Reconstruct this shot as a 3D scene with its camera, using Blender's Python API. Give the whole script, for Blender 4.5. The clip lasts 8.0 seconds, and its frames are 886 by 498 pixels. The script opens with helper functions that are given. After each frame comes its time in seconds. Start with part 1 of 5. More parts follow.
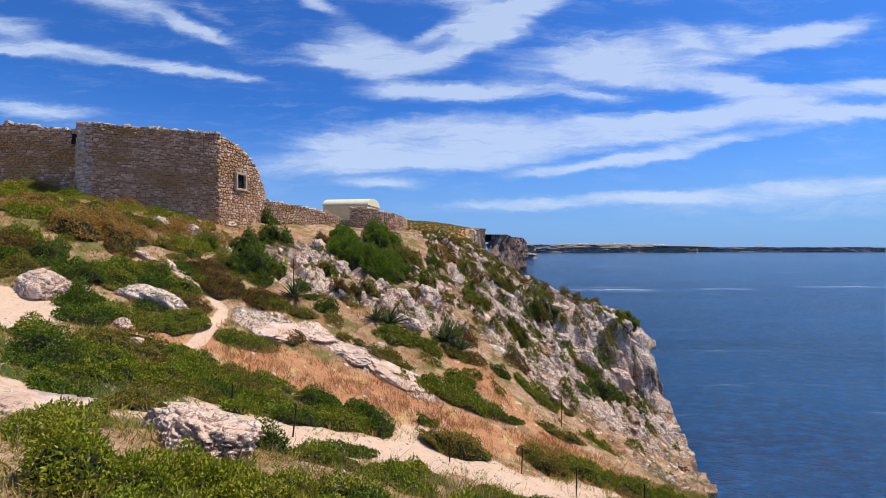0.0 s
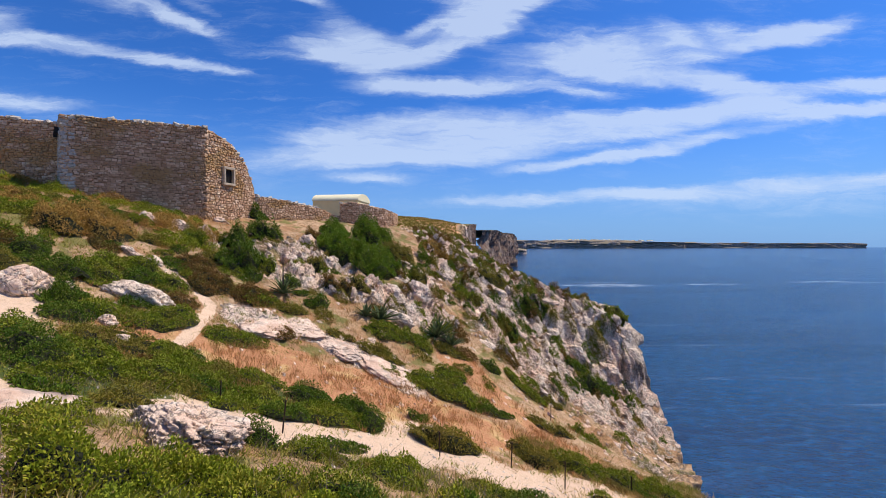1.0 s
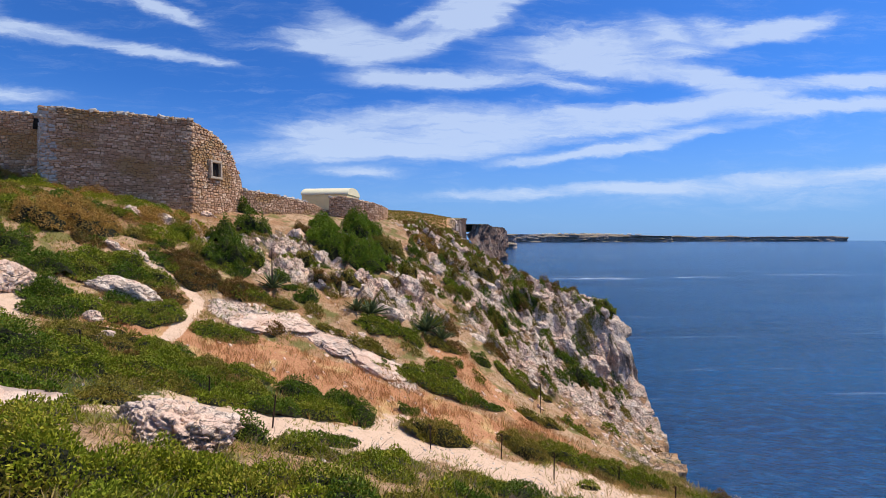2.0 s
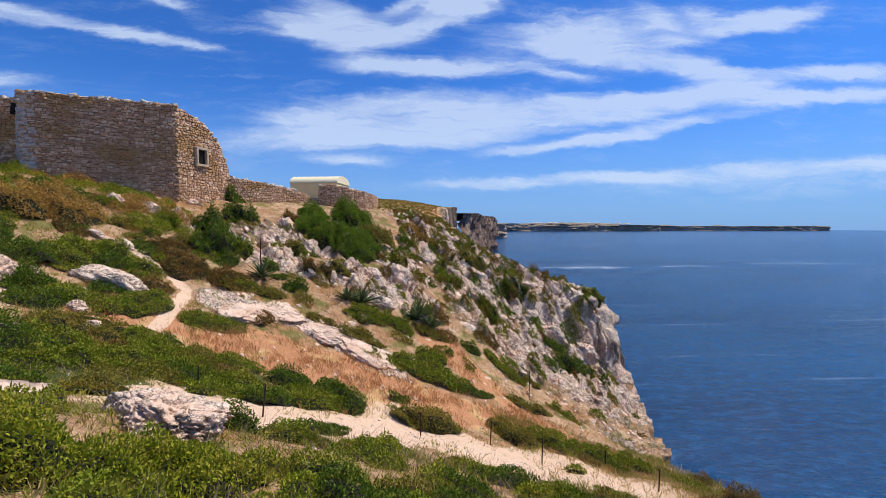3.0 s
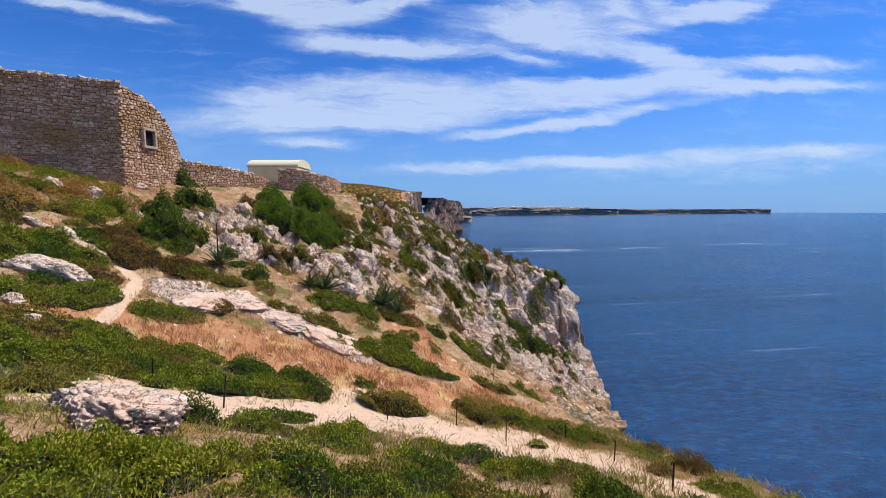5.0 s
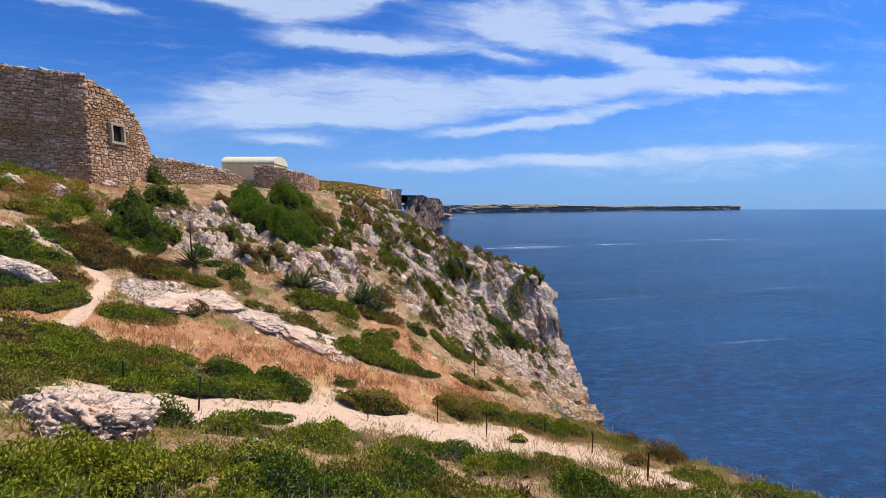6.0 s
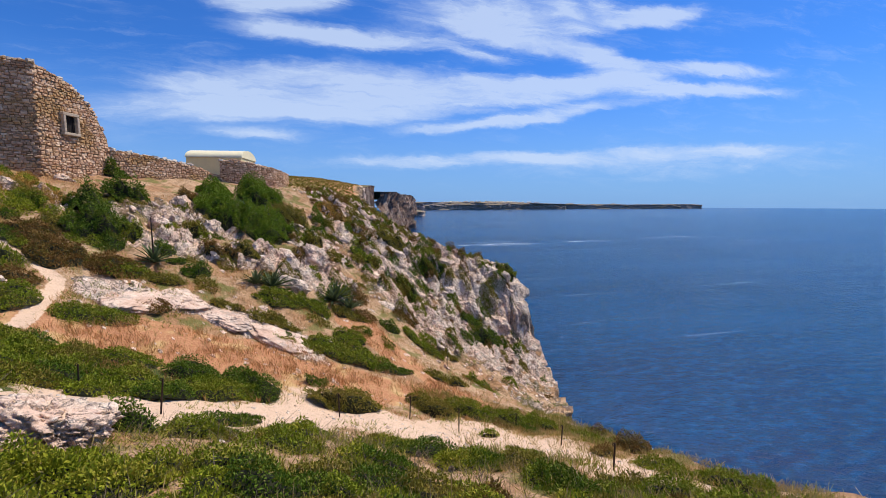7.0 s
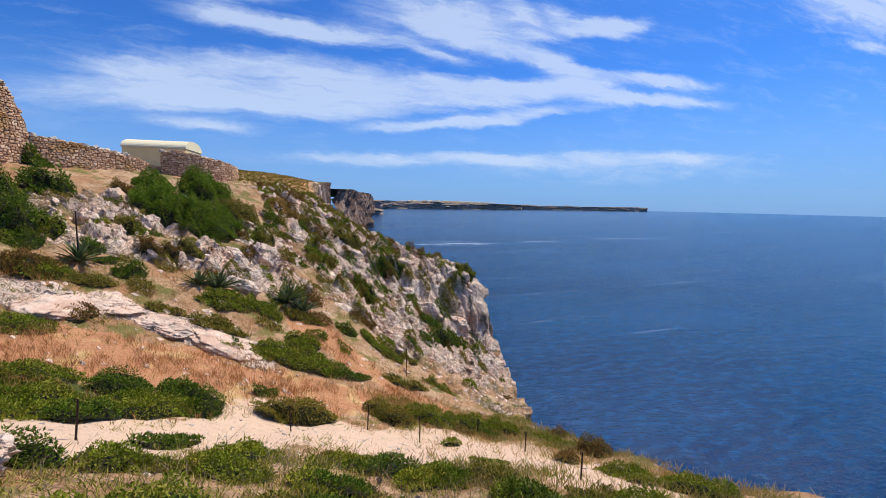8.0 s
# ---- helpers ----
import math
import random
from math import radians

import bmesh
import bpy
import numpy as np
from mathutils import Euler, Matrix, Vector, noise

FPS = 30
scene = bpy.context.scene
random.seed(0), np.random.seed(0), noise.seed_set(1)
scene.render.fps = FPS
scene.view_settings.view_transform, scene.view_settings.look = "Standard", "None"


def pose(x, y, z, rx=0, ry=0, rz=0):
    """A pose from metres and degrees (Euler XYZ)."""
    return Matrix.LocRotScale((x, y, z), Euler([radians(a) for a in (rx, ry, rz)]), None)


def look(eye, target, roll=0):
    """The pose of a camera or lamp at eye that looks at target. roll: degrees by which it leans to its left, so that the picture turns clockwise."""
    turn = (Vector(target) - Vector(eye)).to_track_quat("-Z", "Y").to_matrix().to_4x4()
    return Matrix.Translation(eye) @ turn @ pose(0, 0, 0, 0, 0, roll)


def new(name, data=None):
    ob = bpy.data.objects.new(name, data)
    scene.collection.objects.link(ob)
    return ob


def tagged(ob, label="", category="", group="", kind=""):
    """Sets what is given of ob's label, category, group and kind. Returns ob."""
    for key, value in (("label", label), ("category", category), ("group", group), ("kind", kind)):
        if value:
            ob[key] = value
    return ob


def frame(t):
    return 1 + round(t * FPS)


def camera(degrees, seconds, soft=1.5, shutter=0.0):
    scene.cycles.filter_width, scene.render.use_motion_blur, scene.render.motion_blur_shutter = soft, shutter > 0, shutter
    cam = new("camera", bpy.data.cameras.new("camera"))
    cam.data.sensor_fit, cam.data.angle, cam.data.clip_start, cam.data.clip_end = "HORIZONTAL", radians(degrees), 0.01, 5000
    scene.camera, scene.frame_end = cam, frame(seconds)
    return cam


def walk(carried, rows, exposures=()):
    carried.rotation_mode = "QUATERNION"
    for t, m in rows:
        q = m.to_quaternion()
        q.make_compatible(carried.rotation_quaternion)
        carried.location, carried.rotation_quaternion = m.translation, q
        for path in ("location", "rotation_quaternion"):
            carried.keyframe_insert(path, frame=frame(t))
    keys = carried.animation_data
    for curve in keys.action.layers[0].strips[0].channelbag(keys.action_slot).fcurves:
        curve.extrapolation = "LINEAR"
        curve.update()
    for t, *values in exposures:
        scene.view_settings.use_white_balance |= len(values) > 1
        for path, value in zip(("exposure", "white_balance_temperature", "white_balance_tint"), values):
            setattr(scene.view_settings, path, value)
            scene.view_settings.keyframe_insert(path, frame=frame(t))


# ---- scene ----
cam = camera(93.3, 8.0, soft=0.6)
EYE, TILT = 46.0, -0.46
ROWS = [
    (0.0, 0.0, 0.0, 0.0),
    (0.5, 0.65, -0.17, -0.11),
    (1.0, 1.28, -0.59, -0.05),
    (1.5, 1.98, -0.94, 0.06),
    (3.0, 3.9, -2.91, -0.02),
    (3.5, 4.81, -3.81, 0.03),
    (4.0, 5.86, -4.33, 0.09),
    (4.5, 7.28, -4.76, 0.18),
    (6.0, 11.34, -5.38, 0.43),
    (6.5, 13.0, -5.63, 0.37),
    (7.0, 15.03, -5.82, 0.11),
    (7.5, 17.35, -5.85, -0.17),
    (7.9, 19.3, -5.85, -0.45),
]
ARM = 0.4


def held(yaw, pitch, roll, ahead=0.0, aside=0.0, up=0.0):
    a = radians(yaw)
    m = pose(ARM * math.sin(a), ARM * (math.cos(a) - 1), EYE, TILT, 0, 0) @ pose(0, 0, 0, 0, 0, -yaw) @ pose(0, 0, 0, 90 + pitch, 0, 0) @ pose(0, 0, 0, 0, 0, -roll)
    return m @ pose(aside, up, -ahead)


walk(cam, [(t, held(y, p, r)) for t, y, p, r in ROWS] + [(8.0, held(20.8, -5.89, -0.95, 0.64, -0.22, 0.06))])

# ---- light ----
SUN_AZ, SUN_EL = 68.0, 60.0          # degrees to the right of ahead, and above the horizon
sun_dir = Vector((math.sin(radians(SUN_AZ)) * math.cos(radians(SUN_EL)), math.cos(radians(SUN_AZ)) * math.cos(radians(SUN_EL)), math.sin(radians(SUN_EL))))
sun = new("sun", bpy.data.lights.new("sun", "SUN"))
sun.data.energy, sun.data.angle, sun.data.color = 4.7, radians(0.53), (1.0, 0.90, 0.76)
sun.matrix_world = look((0, 0, 100), Vector((0, 0, 100)) - sun_dir)
scene.view_settings.exposure = 0.0

world = bpy.data.worlds.new("sky")
scene.world = world
world.use_nodes = True


class Nodes:
    """A short way to write node trees."""

    def __init__(self, tree):
        self.tree = tree
        tree.nodes.clear()

    def add(self, kind, inputs=None, **props):
        n = self.tree.nodes.new(kind)
        if "operation" in props:
            n.operation = props["operation"]
        if "use_clamp" in props:
            n.use_clamp = props["use_clamp"]
        if "interpolation_type" in props:
            n.interpolation_type = props["interpolation_type"]
        if "data_type" in props:
            n.data_type = props["data_type"]
        if "vector_type" in props:
            n.vector_type = props["vector_type"]
        if "feature" in props:
            n.feature = props["feature"]
        if "attribute_name" in props:
            n.attribute_name = props["attribute_name"]
        for k, v in (inputs or {}).items():
            if isinstance(v, bpy.types.NodeSocket):
                self.tree.links.new(v, n.inputs[k])
            else:
                n.inputs[k].default_value = v
        return n

    def math(self, op, a, b=0.0, clamp=False):
        return self.add("ShaderNodeMath", {0: a, 1: b}, operation=op, use_clamp=clamp).outputs[0]

    def vmath(self, op, a, b=(0, 0, 0)):
        return self.add("ShaderNodeVectorMath", {0: a, 1: b}, operation=op).outputs[0]

    def ramp(self, fac, lo, hi, a=0.0, b=1.0, smooth=True):
        return self.add("ShaderNodeMapRange", {0: fac, 1: lo, 2: hi, 3: a, 4: b}, interpolation_type="SMOOTHSTEP" if smooth else "LINEAR").outputs[0]

    def mix(self, fac, a, b):
        n = self.add("ShaderNodeMix", data_type="RGBA")
        for k, v in ((0, fac), (6, a), (7, b)):
            if isinstance(v, bpy.types.NodeSocket):
                self.tree.links.new(v, n.inputs[k])
            elif k == 0:
                n.inputs[0].default_value = v
            else:
                n.inputs[k].default_value = (*v, 1)
        return n.outputs[2]

    def noise(self, vec, scale, detail=4.0, rough=0.55, dist=0.0):
        return self.add("ShaderNodeTexNoise", {"Vector": vec, "Scale": scale, "Detail": detail, "Roughness": rough, "Distortion": dist}).outputs[0]

    def scaled(self, vec, s, rot=(0, 0, 0), loc=(0, 0, 0)):
        return self.add("ShaderNodeMapping", {"Vector": vec, "Scale": s, "Rotation": tuple(radians(a) for a in rot), "Location": loc}).outputs[0]


SKY_TINT = (0.25, 0.64, 1.28)
# wisps of cirrus: start, end, half width, density
CIRRUS_WEST = ((-1.142, 0.536, -0.899, 0.471, 0.030, 0.60), (-1.264, 0.468, -0.655, 0.447, 0.016, 0.75), (-0.817, 0.451, -0.398, 0.390, 0.012, 0.90), (-0.939, 0.620, -0.635, 0.555, 0.035, 0.75),
               (-0.696, 0.566, -0.479, 0.484, 0.014, 0.80), (-0.601, 0.583, -0.472, 0.520, 0.011, 0.40), (-0.384, 0.620, -0.225, 0.547, 0.016, 0.80), (-1.115, 0.338, -0.763, 0.311, 0.019, 0.70))
CIRRUS_HIGH = ((-0.364, 0.457, -0.073, 0.468, 0.038, 0.75), (-0.303, 0.468, -0.127, 0.403, 0.019, 0.80), (-0.195, 0.401, 0.035, 0.457, 0.027, 0.90), (-0.256, 0.520, -0.087, 0.452, 0.024, 0.60),
               (-0.093, 0.490, 0.035, 0.525, 0.014, 0.70), (-0.012, 0.444, 0.292, 0.624, 0.035, 0.95), (-0.005, 0.597, 0.164, 0.556, 0.049, 0.80))
CIRRUS_MIDDLE = ((-0.242, 0.365, 0.049, 0.355, 0.016, 0.75), (-0.114, 0.357, 0.245, 0.376, 0.015, 0.90), (0.198, 0.379, 0.495, 0.349, 0.012, 0.65), (0.103, 0.403, 0.576, 0.506, 0.043, 0.75),
               (0.306, 0.421, 0.644, 0.457, 0.038, 0.80), (0.536, 0.529, 0.658, 0.448, 0.019, 0.60), (0.624, 0.444, 1.016, 0.543, 0.019, 0.95), (0.604, 0.533, 0.752, 0.475, 0.027, 0.60),
               (0.725, 0.498, 1.009, 0.509, 0.024, 0.75), (0.360, 0.414, 0.712, 0.384, 0.024, 0.70), (0.590, 0.398, 0.847, 0.349, 0.022, 0.90), (0.752, 0.357, 1.307, 0.390, 0.018, 0.95))
CIRRUS_LOW = ((-0.472, 0.195, -0.005, 0.268, 0.038, 0.65), (-0.425, 0.181, 0.171, 0.211, 0.023, 0.90), (-0.317, 0.254, 0.171, 0.303, 0.022, 0.60), (-0.127, 0.235, 0.441, 0.286, 0.046, 0.80),
               (-0.032, 0.195, 0.306, 0.233, 0.027, 0.80), (0.143, 0.160, 0.576, 0.219, 0.012, 0.90), (0.279, 0.263, 0.752, 0.299, 0.032, 0.80), (0.414, 0.200, 0.847, 0.279, 0.014, 0.90),
               (0.522, 0.303, 0.901, 0.337, 0.019, 0.90), (0.752, 0.295, 1.375, 0.344, 0.018, 0.95), (-0.303, 0.149, -0.019, 0.142, 0.011, 0.70))
CIRRUS_BAND = ((-0.114, 0.091, 0.644, 0.119, 0.012, 0.60), (0.265, 0.103, 1.578, 0.173, 0.018, 0.75), (0.401, 0.078, 1.713, 0.137, 0.030, 0.45), (1.55, 0.74, 2.6, 0.77, 0.075, 0.9),
               (1.95, 0.61, 2.35, 0.64, 0.02, 0.7))
CIRRUS = CIRRUS_WEST + CIRRUS_HIGH + CIRRUS_MIDDLE + CIRRUS_LOW + CIRRUS_BAND


def make_sky():
    n = Nodes(world.node_tree)
    co = n.add("ShaderNodeTexCoord").outputs["Generated"]
    sky = n.add("ShaderNodeTexSky")
    sky.sky_type, sky.sun_disc, sky.sun_elevation, sky.sun_rotation = "NISHITA", False, radians(SUN_EL), radians(SUN_AZ)
    sky.altitude, sky.air_density, sky.dust_density, sky.ozone_density = 50, 1.0, 0.6, 3.0
    sky = sky.outputs[0]
    xyz = n.add("ShaderNodeSeparateXYZ", {0: co}).outputs
    h = n.math("MAXIMUM", xyz[2], 0.01)
    # cirrus: long wisps, laid out on the plane straight ahead (x over y, z over y)
    ahead = n.math("MAXIMUM", n.math("ABSOLUTE", xyz[1]), 0.12)
    p = n.add("ShaderNodeCombineXYZ", {0: n.math("DIVIDE", xyz[0], ahead), 1: n.math("DIVIDE", xyz[2], ahead)}).outputs[0]
    turb = lambda v, scale, detail: n.vmath("SUBTRACT", n.add("ShaderNodeTexNoise", {"Vector": v, "Scale": scale, "Detail": detail, "Roughness": 0.62}).outputs[1], (0.5, 0.5, 0.5))
    q = n.vmath("ADD", p, n.vmath("MULTIPLY", turb(n.scaled(p, (1.0, 2.0, 1)), 3.2, 5.0), (0.13, 0.055, 0)))
    q = n.vmath("ADD", q, n.vmath("MULTIPLY", turb(n.scaled(q, (1.0, 2.4, 1)), 14.0, 6.0), (0.055, 0.022, 0)))
    veil = 0.0
    for x0, y0, x1, y1, wide, dense in CIRRUS:
        dx, dy = x1 - x0, y1 - y0
        m = n.add("ShaderNodeMapping", {"Vector": q, "Location": ((x0 + x1) / 2, (y0 + y1) / 2, 0), "Rotation": (0, 0, math.atan2(dy, dx)), "Scale": (math.hypot(dx, dy) / 1.7, wide * 1.5, 1)}, vector_type="TEXTURE").outputs[0]
        r = n.add("ShaderNodeVectorMath", {0: m}, operation="LENGTH").outputs["Value"]
        part_veil = n.ramp(r, 1.45, 0.0, 0.0, dense)
        veil = n.math("SUBTRACT", n.math("ADD", veil, part_veil), n.math("MULTIPLY", veil, part_veil))
    fibre = n.noise(n.scaled(q, (1.5, 12.0, 1), (0, 0, 7)), 2.2, 12, 0.72, 0.6)
    soft = n.noise(n.scaled(q, (1.0, 3.2, 1), (0, 0, 7)), 4.2, 7, 0.62)
    grain = n.math("ADD", n.math("MULTIPLY", fibre, 0.8), n.math("MULTIPLY", soft, 0.5))
    c = n.math("MULTIPLY", n.ramp(n.math("ADD", grain, n.math("MULTIPLY", veil, 0.62)), 0.66, 1.40), n.math("MINIMUM", n.math("MULTIPLY", veil, 1.7), 1.0))
    thin = n.math("MULTIPLY", n.ramp(grain, 0.62, 0.92), n.ramp(xyz[2], 0.02, 0.2, 0.05, 0.20))
    c = n.math("MINIMUM", n.math("ADD", n.math("MULTIPLY", c, 0.95), thin), 0.72)
    haze = n.ramp(xyz[2], 0.30, 0.0, 0.0, 1.0)
    blue = n.mix(1.0, (1, 1, 1), SKY_TINT)
    blue.node.blend_type = "MULTIPLY"
    n.tree.links.new(sky, blue.node.inputs[6])
    col = n.mix(c, (0, 0, 0), (5.9, 7.0, 8.9))
    low = n.mix(n.math("MULTIPLY", haze, 0.75), (0, 0, 0), (2.3, 4.1, 7.6))
    n.tree.links.new(blue, low.node.inputs[6])
    n.tree.links.new(low, col.node.inputs[6])
    n.add("ShaderNodeOutputWorld", {0: n.add("ShaderNodeBackground", {0: col, 1: 0.11}).outputs[0]})


make_sky()


# ---- materials ----


def material(name, build):
    m = bpy.data.materials.new(name)
    m.use_nodes = True
    n = Nodes(m.node_tree)
    n.add("ShaderNodeOutputMaterial", {0: build(n)})
    return m


def bsdf(n, colour, rough=0.9, bump=None, strength=0.5, dist=0.05, spec=0.3, **extra):
    ins = {"Base Color": colour if isinstance(colour, bpy.types.NodeSocket) else (*colour, 1), "Roughness": rough, "Specular IOR Level": spec}
    if bump is not None:
        ins["Normal"] = n.add("ShaderNodeBump", {"Strength": strength, "Distance": dist, "Height": bump}).outputs[0]
    ins.update(extra)
    return n.add("ShaderNodeBsdfPrincipled", ins).outputs[0]


def place(n):
    return n.add("ShaderNodeNewGeometry").outputs["Position"]


def rock_colour(n, p):
    """Weathered limestone: cream and pinkish grey, with dark lichen and cracks."""
    big = n.noise(p, 0.30, 5, 0.6)
    mid = n.noise(p, 1.7, 7, 0.68)
    fine = n.noise(p, 8.0, 7, 0.72)
    c = n.mix(n.ramp(big, 0.40, 0.60), (0.84, 0.585, 0.43), (0.80, 0.63, 0.49))
    c = n.mix(n.ramp(mid, 0.46, 0.66), c, (0.90, 0.75, 0.60))
    c = n.mix(n.math("MULTIPLY", n.ramp(n.noise(p, 0.8, 9, 0.76), 0.55, 0.64), 0.45), c, (0.24, 0.20, 0.17))
    # crevices and cracks: the dark of their depth is put into the colour
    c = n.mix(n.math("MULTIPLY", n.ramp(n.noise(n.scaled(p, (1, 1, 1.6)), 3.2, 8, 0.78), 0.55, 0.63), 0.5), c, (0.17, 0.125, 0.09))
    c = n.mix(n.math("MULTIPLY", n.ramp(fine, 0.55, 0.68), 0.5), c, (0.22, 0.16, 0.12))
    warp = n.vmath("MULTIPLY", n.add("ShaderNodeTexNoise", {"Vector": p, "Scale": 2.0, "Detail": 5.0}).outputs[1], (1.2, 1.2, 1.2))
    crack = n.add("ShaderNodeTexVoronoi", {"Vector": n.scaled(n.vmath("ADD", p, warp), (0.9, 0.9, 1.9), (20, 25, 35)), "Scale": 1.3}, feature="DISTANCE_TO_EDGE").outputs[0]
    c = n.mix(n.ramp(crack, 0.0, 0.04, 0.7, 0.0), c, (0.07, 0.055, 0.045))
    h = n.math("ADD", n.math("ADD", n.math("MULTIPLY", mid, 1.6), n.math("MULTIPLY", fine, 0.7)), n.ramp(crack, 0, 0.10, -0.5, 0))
    return c, h


def ground_build(n):
    p = place(n)
    at = lambda k: n.add("ShaderNodeAttribute", attribute_name=k).outputs["Fac"]
    wob = n.math("MULTIPLY", n.math("SUBTRACT", n.noise(p, 1.3, 8, 0.72), 0.5), 2.0)
    mask = lambda k: n.ramp(n.math("ADD", at(k), wob), 0.40, 0.60)
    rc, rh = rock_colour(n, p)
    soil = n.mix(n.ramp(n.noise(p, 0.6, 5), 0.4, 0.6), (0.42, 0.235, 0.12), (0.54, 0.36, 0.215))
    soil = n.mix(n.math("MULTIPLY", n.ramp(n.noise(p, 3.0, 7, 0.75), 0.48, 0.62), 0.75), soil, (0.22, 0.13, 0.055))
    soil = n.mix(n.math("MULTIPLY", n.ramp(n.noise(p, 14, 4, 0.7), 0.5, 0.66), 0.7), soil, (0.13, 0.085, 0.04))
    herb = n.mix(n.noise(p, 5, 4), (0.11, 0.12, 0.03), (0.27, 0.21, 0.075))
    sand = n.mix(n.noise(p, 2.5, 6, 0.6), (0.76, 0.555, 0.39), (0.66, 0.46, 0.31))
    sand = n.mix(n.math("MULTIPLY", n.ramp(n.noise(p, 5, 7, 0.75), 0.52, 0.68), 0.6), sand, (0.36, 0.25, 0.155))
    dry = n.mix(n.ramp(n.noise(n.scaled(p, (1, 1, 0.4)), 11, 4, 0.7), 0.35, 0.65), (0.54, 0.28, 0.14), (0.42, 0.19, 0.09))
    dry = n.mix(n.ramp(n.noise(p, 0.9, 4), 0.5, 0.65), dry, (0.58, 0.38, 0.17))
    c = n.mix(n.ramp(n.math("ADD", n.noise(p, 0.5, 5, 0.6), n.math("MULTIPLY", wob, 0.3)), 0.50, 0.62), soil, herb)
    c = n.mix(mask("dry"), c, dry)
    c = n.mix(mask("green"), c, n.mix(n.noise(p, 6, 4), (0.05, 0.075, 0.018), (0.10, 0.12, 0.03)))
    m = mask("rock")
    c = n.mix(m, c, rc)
    c = n.mix(mask("sand"), c, sand)
    h = n.math("ADD", n.math("MULTIPLY", n.noise(p, 8, 6, 0.7), 0.5), n.math("MULTIPLY", rh, m))
    return bsdf(n, c, 0.95, h, 1.0, 0.13, 0.15)


def slab_build(n):
    """Smooth pale pinkish limestone, trodden and sandy."""
    p = place(n)
    mid, fine = n.noise(p, 1.3, 7, 0.65), n.noise(p, 7.0, 7, 0.72)
    c = n.mix(n.ramp(mid, 0.40, 0.62), (0.64, 0.43, 0.31), (0.78, 0.60, 0.46))
    c = n.mix(n.math("MULTIPLY", n.ramp(n.noise(p, 0.9, 8, 0.72), 0.52, 0.63), 0.7), c, (0.36, 0.29, 0.24))
    c = n.mix(n.math("MULTIPLY", n.ramp(fine, 0.54, 0.68), 0.5), c, (0.30, 0.20, 0.14))
    return bsdf(n, c, 0.95, n.math("ADD", mid, n.math("MULTIPLY", fine, 0.6)), 0.9, 0.10, 0.15)


def rock_build(n):
    p = place(n)
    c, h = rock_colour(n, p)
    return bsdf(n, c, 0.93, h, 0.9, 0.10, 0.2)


def cliff_build(n):
    p = place(n)
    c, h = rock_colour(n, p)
    # vertical stains, strengthened so the colour carries the bluff's shade too
    stain_shade = n.noise(n.scaled(p, (1.0, 1.0, 0.12)), 0.9, 6, 0.65)
    c = n.mix(n.math("MULTIPLY", n.ramp(stain_shade, 0.48, 0.58), 0.8), c, (0.10, 0.08, 0.065))
    c = n.mix(n.math("MULTIPLY", n.ramp(n.noise(p, 0.25, 3), 0.52, 0.62), 0.55), c, (0.40, 0.25, 0.14))
    return bsdf(n, c, 0.93, h, 1.0, 0.25, 0.2)


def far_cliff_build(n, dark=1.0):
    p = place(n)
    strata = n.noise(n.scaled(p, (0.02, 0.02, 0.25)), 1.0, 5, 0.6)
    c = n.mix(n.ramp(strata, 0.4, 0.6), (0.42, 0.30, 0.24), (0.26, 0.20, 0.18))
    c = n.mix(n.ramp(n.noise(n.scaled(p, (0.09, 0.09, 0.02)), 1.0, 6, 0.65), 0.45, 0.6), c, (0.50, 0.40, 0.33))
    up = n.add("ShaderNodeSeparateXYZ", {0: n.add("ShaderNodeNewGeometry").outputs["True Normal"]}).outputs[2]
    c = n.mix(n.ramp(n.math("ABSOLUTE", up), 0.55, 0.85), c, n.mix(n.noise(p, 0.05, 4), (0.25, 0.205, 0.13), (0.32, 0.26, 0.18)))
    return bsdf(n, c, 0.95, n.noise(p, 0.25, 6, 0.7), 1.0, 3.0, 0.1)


def plain_strata_build(n):
    """Brown layered cliff with pale ledges and dark hollows."""
    p = place(n)
    strata = n.noise(n.scaled(p, (0.012, 0.012, 0.20)), 1.0, 7, 0.65)
    c = n.mix(n.ramp(strata, 0.40, 0.60), (0.25, 0.15, 0.105), (0.12, 0.085, 0.07))
    c = n.mix(n.ramp(n.noise(n.scaled(p, (0.08, 0.08, 0.03)), 1.0, 7, 0.7), 0.50, 0.62), c, (0.36, 0.27, 0.21))
    up = n.add("ShaderNodeSeparateXYZ", {0: n.add("ShaderNodeNewGeometry").outputs["True Normal"]}).outputs[2]
    c = n.mix(n.ramp(n.math("ABSOLUTE", up), 0.6, 0.85), c, n.mix(n.noise(p, 0.1, 5), (0.17, 0.16, 0.06), (0.33, 0.25, 0.11)))
    return bsdf(n, c, 0.95, n.noise(p, 0.35, 7, 0.72), 1.0, 3.0, 0.1)


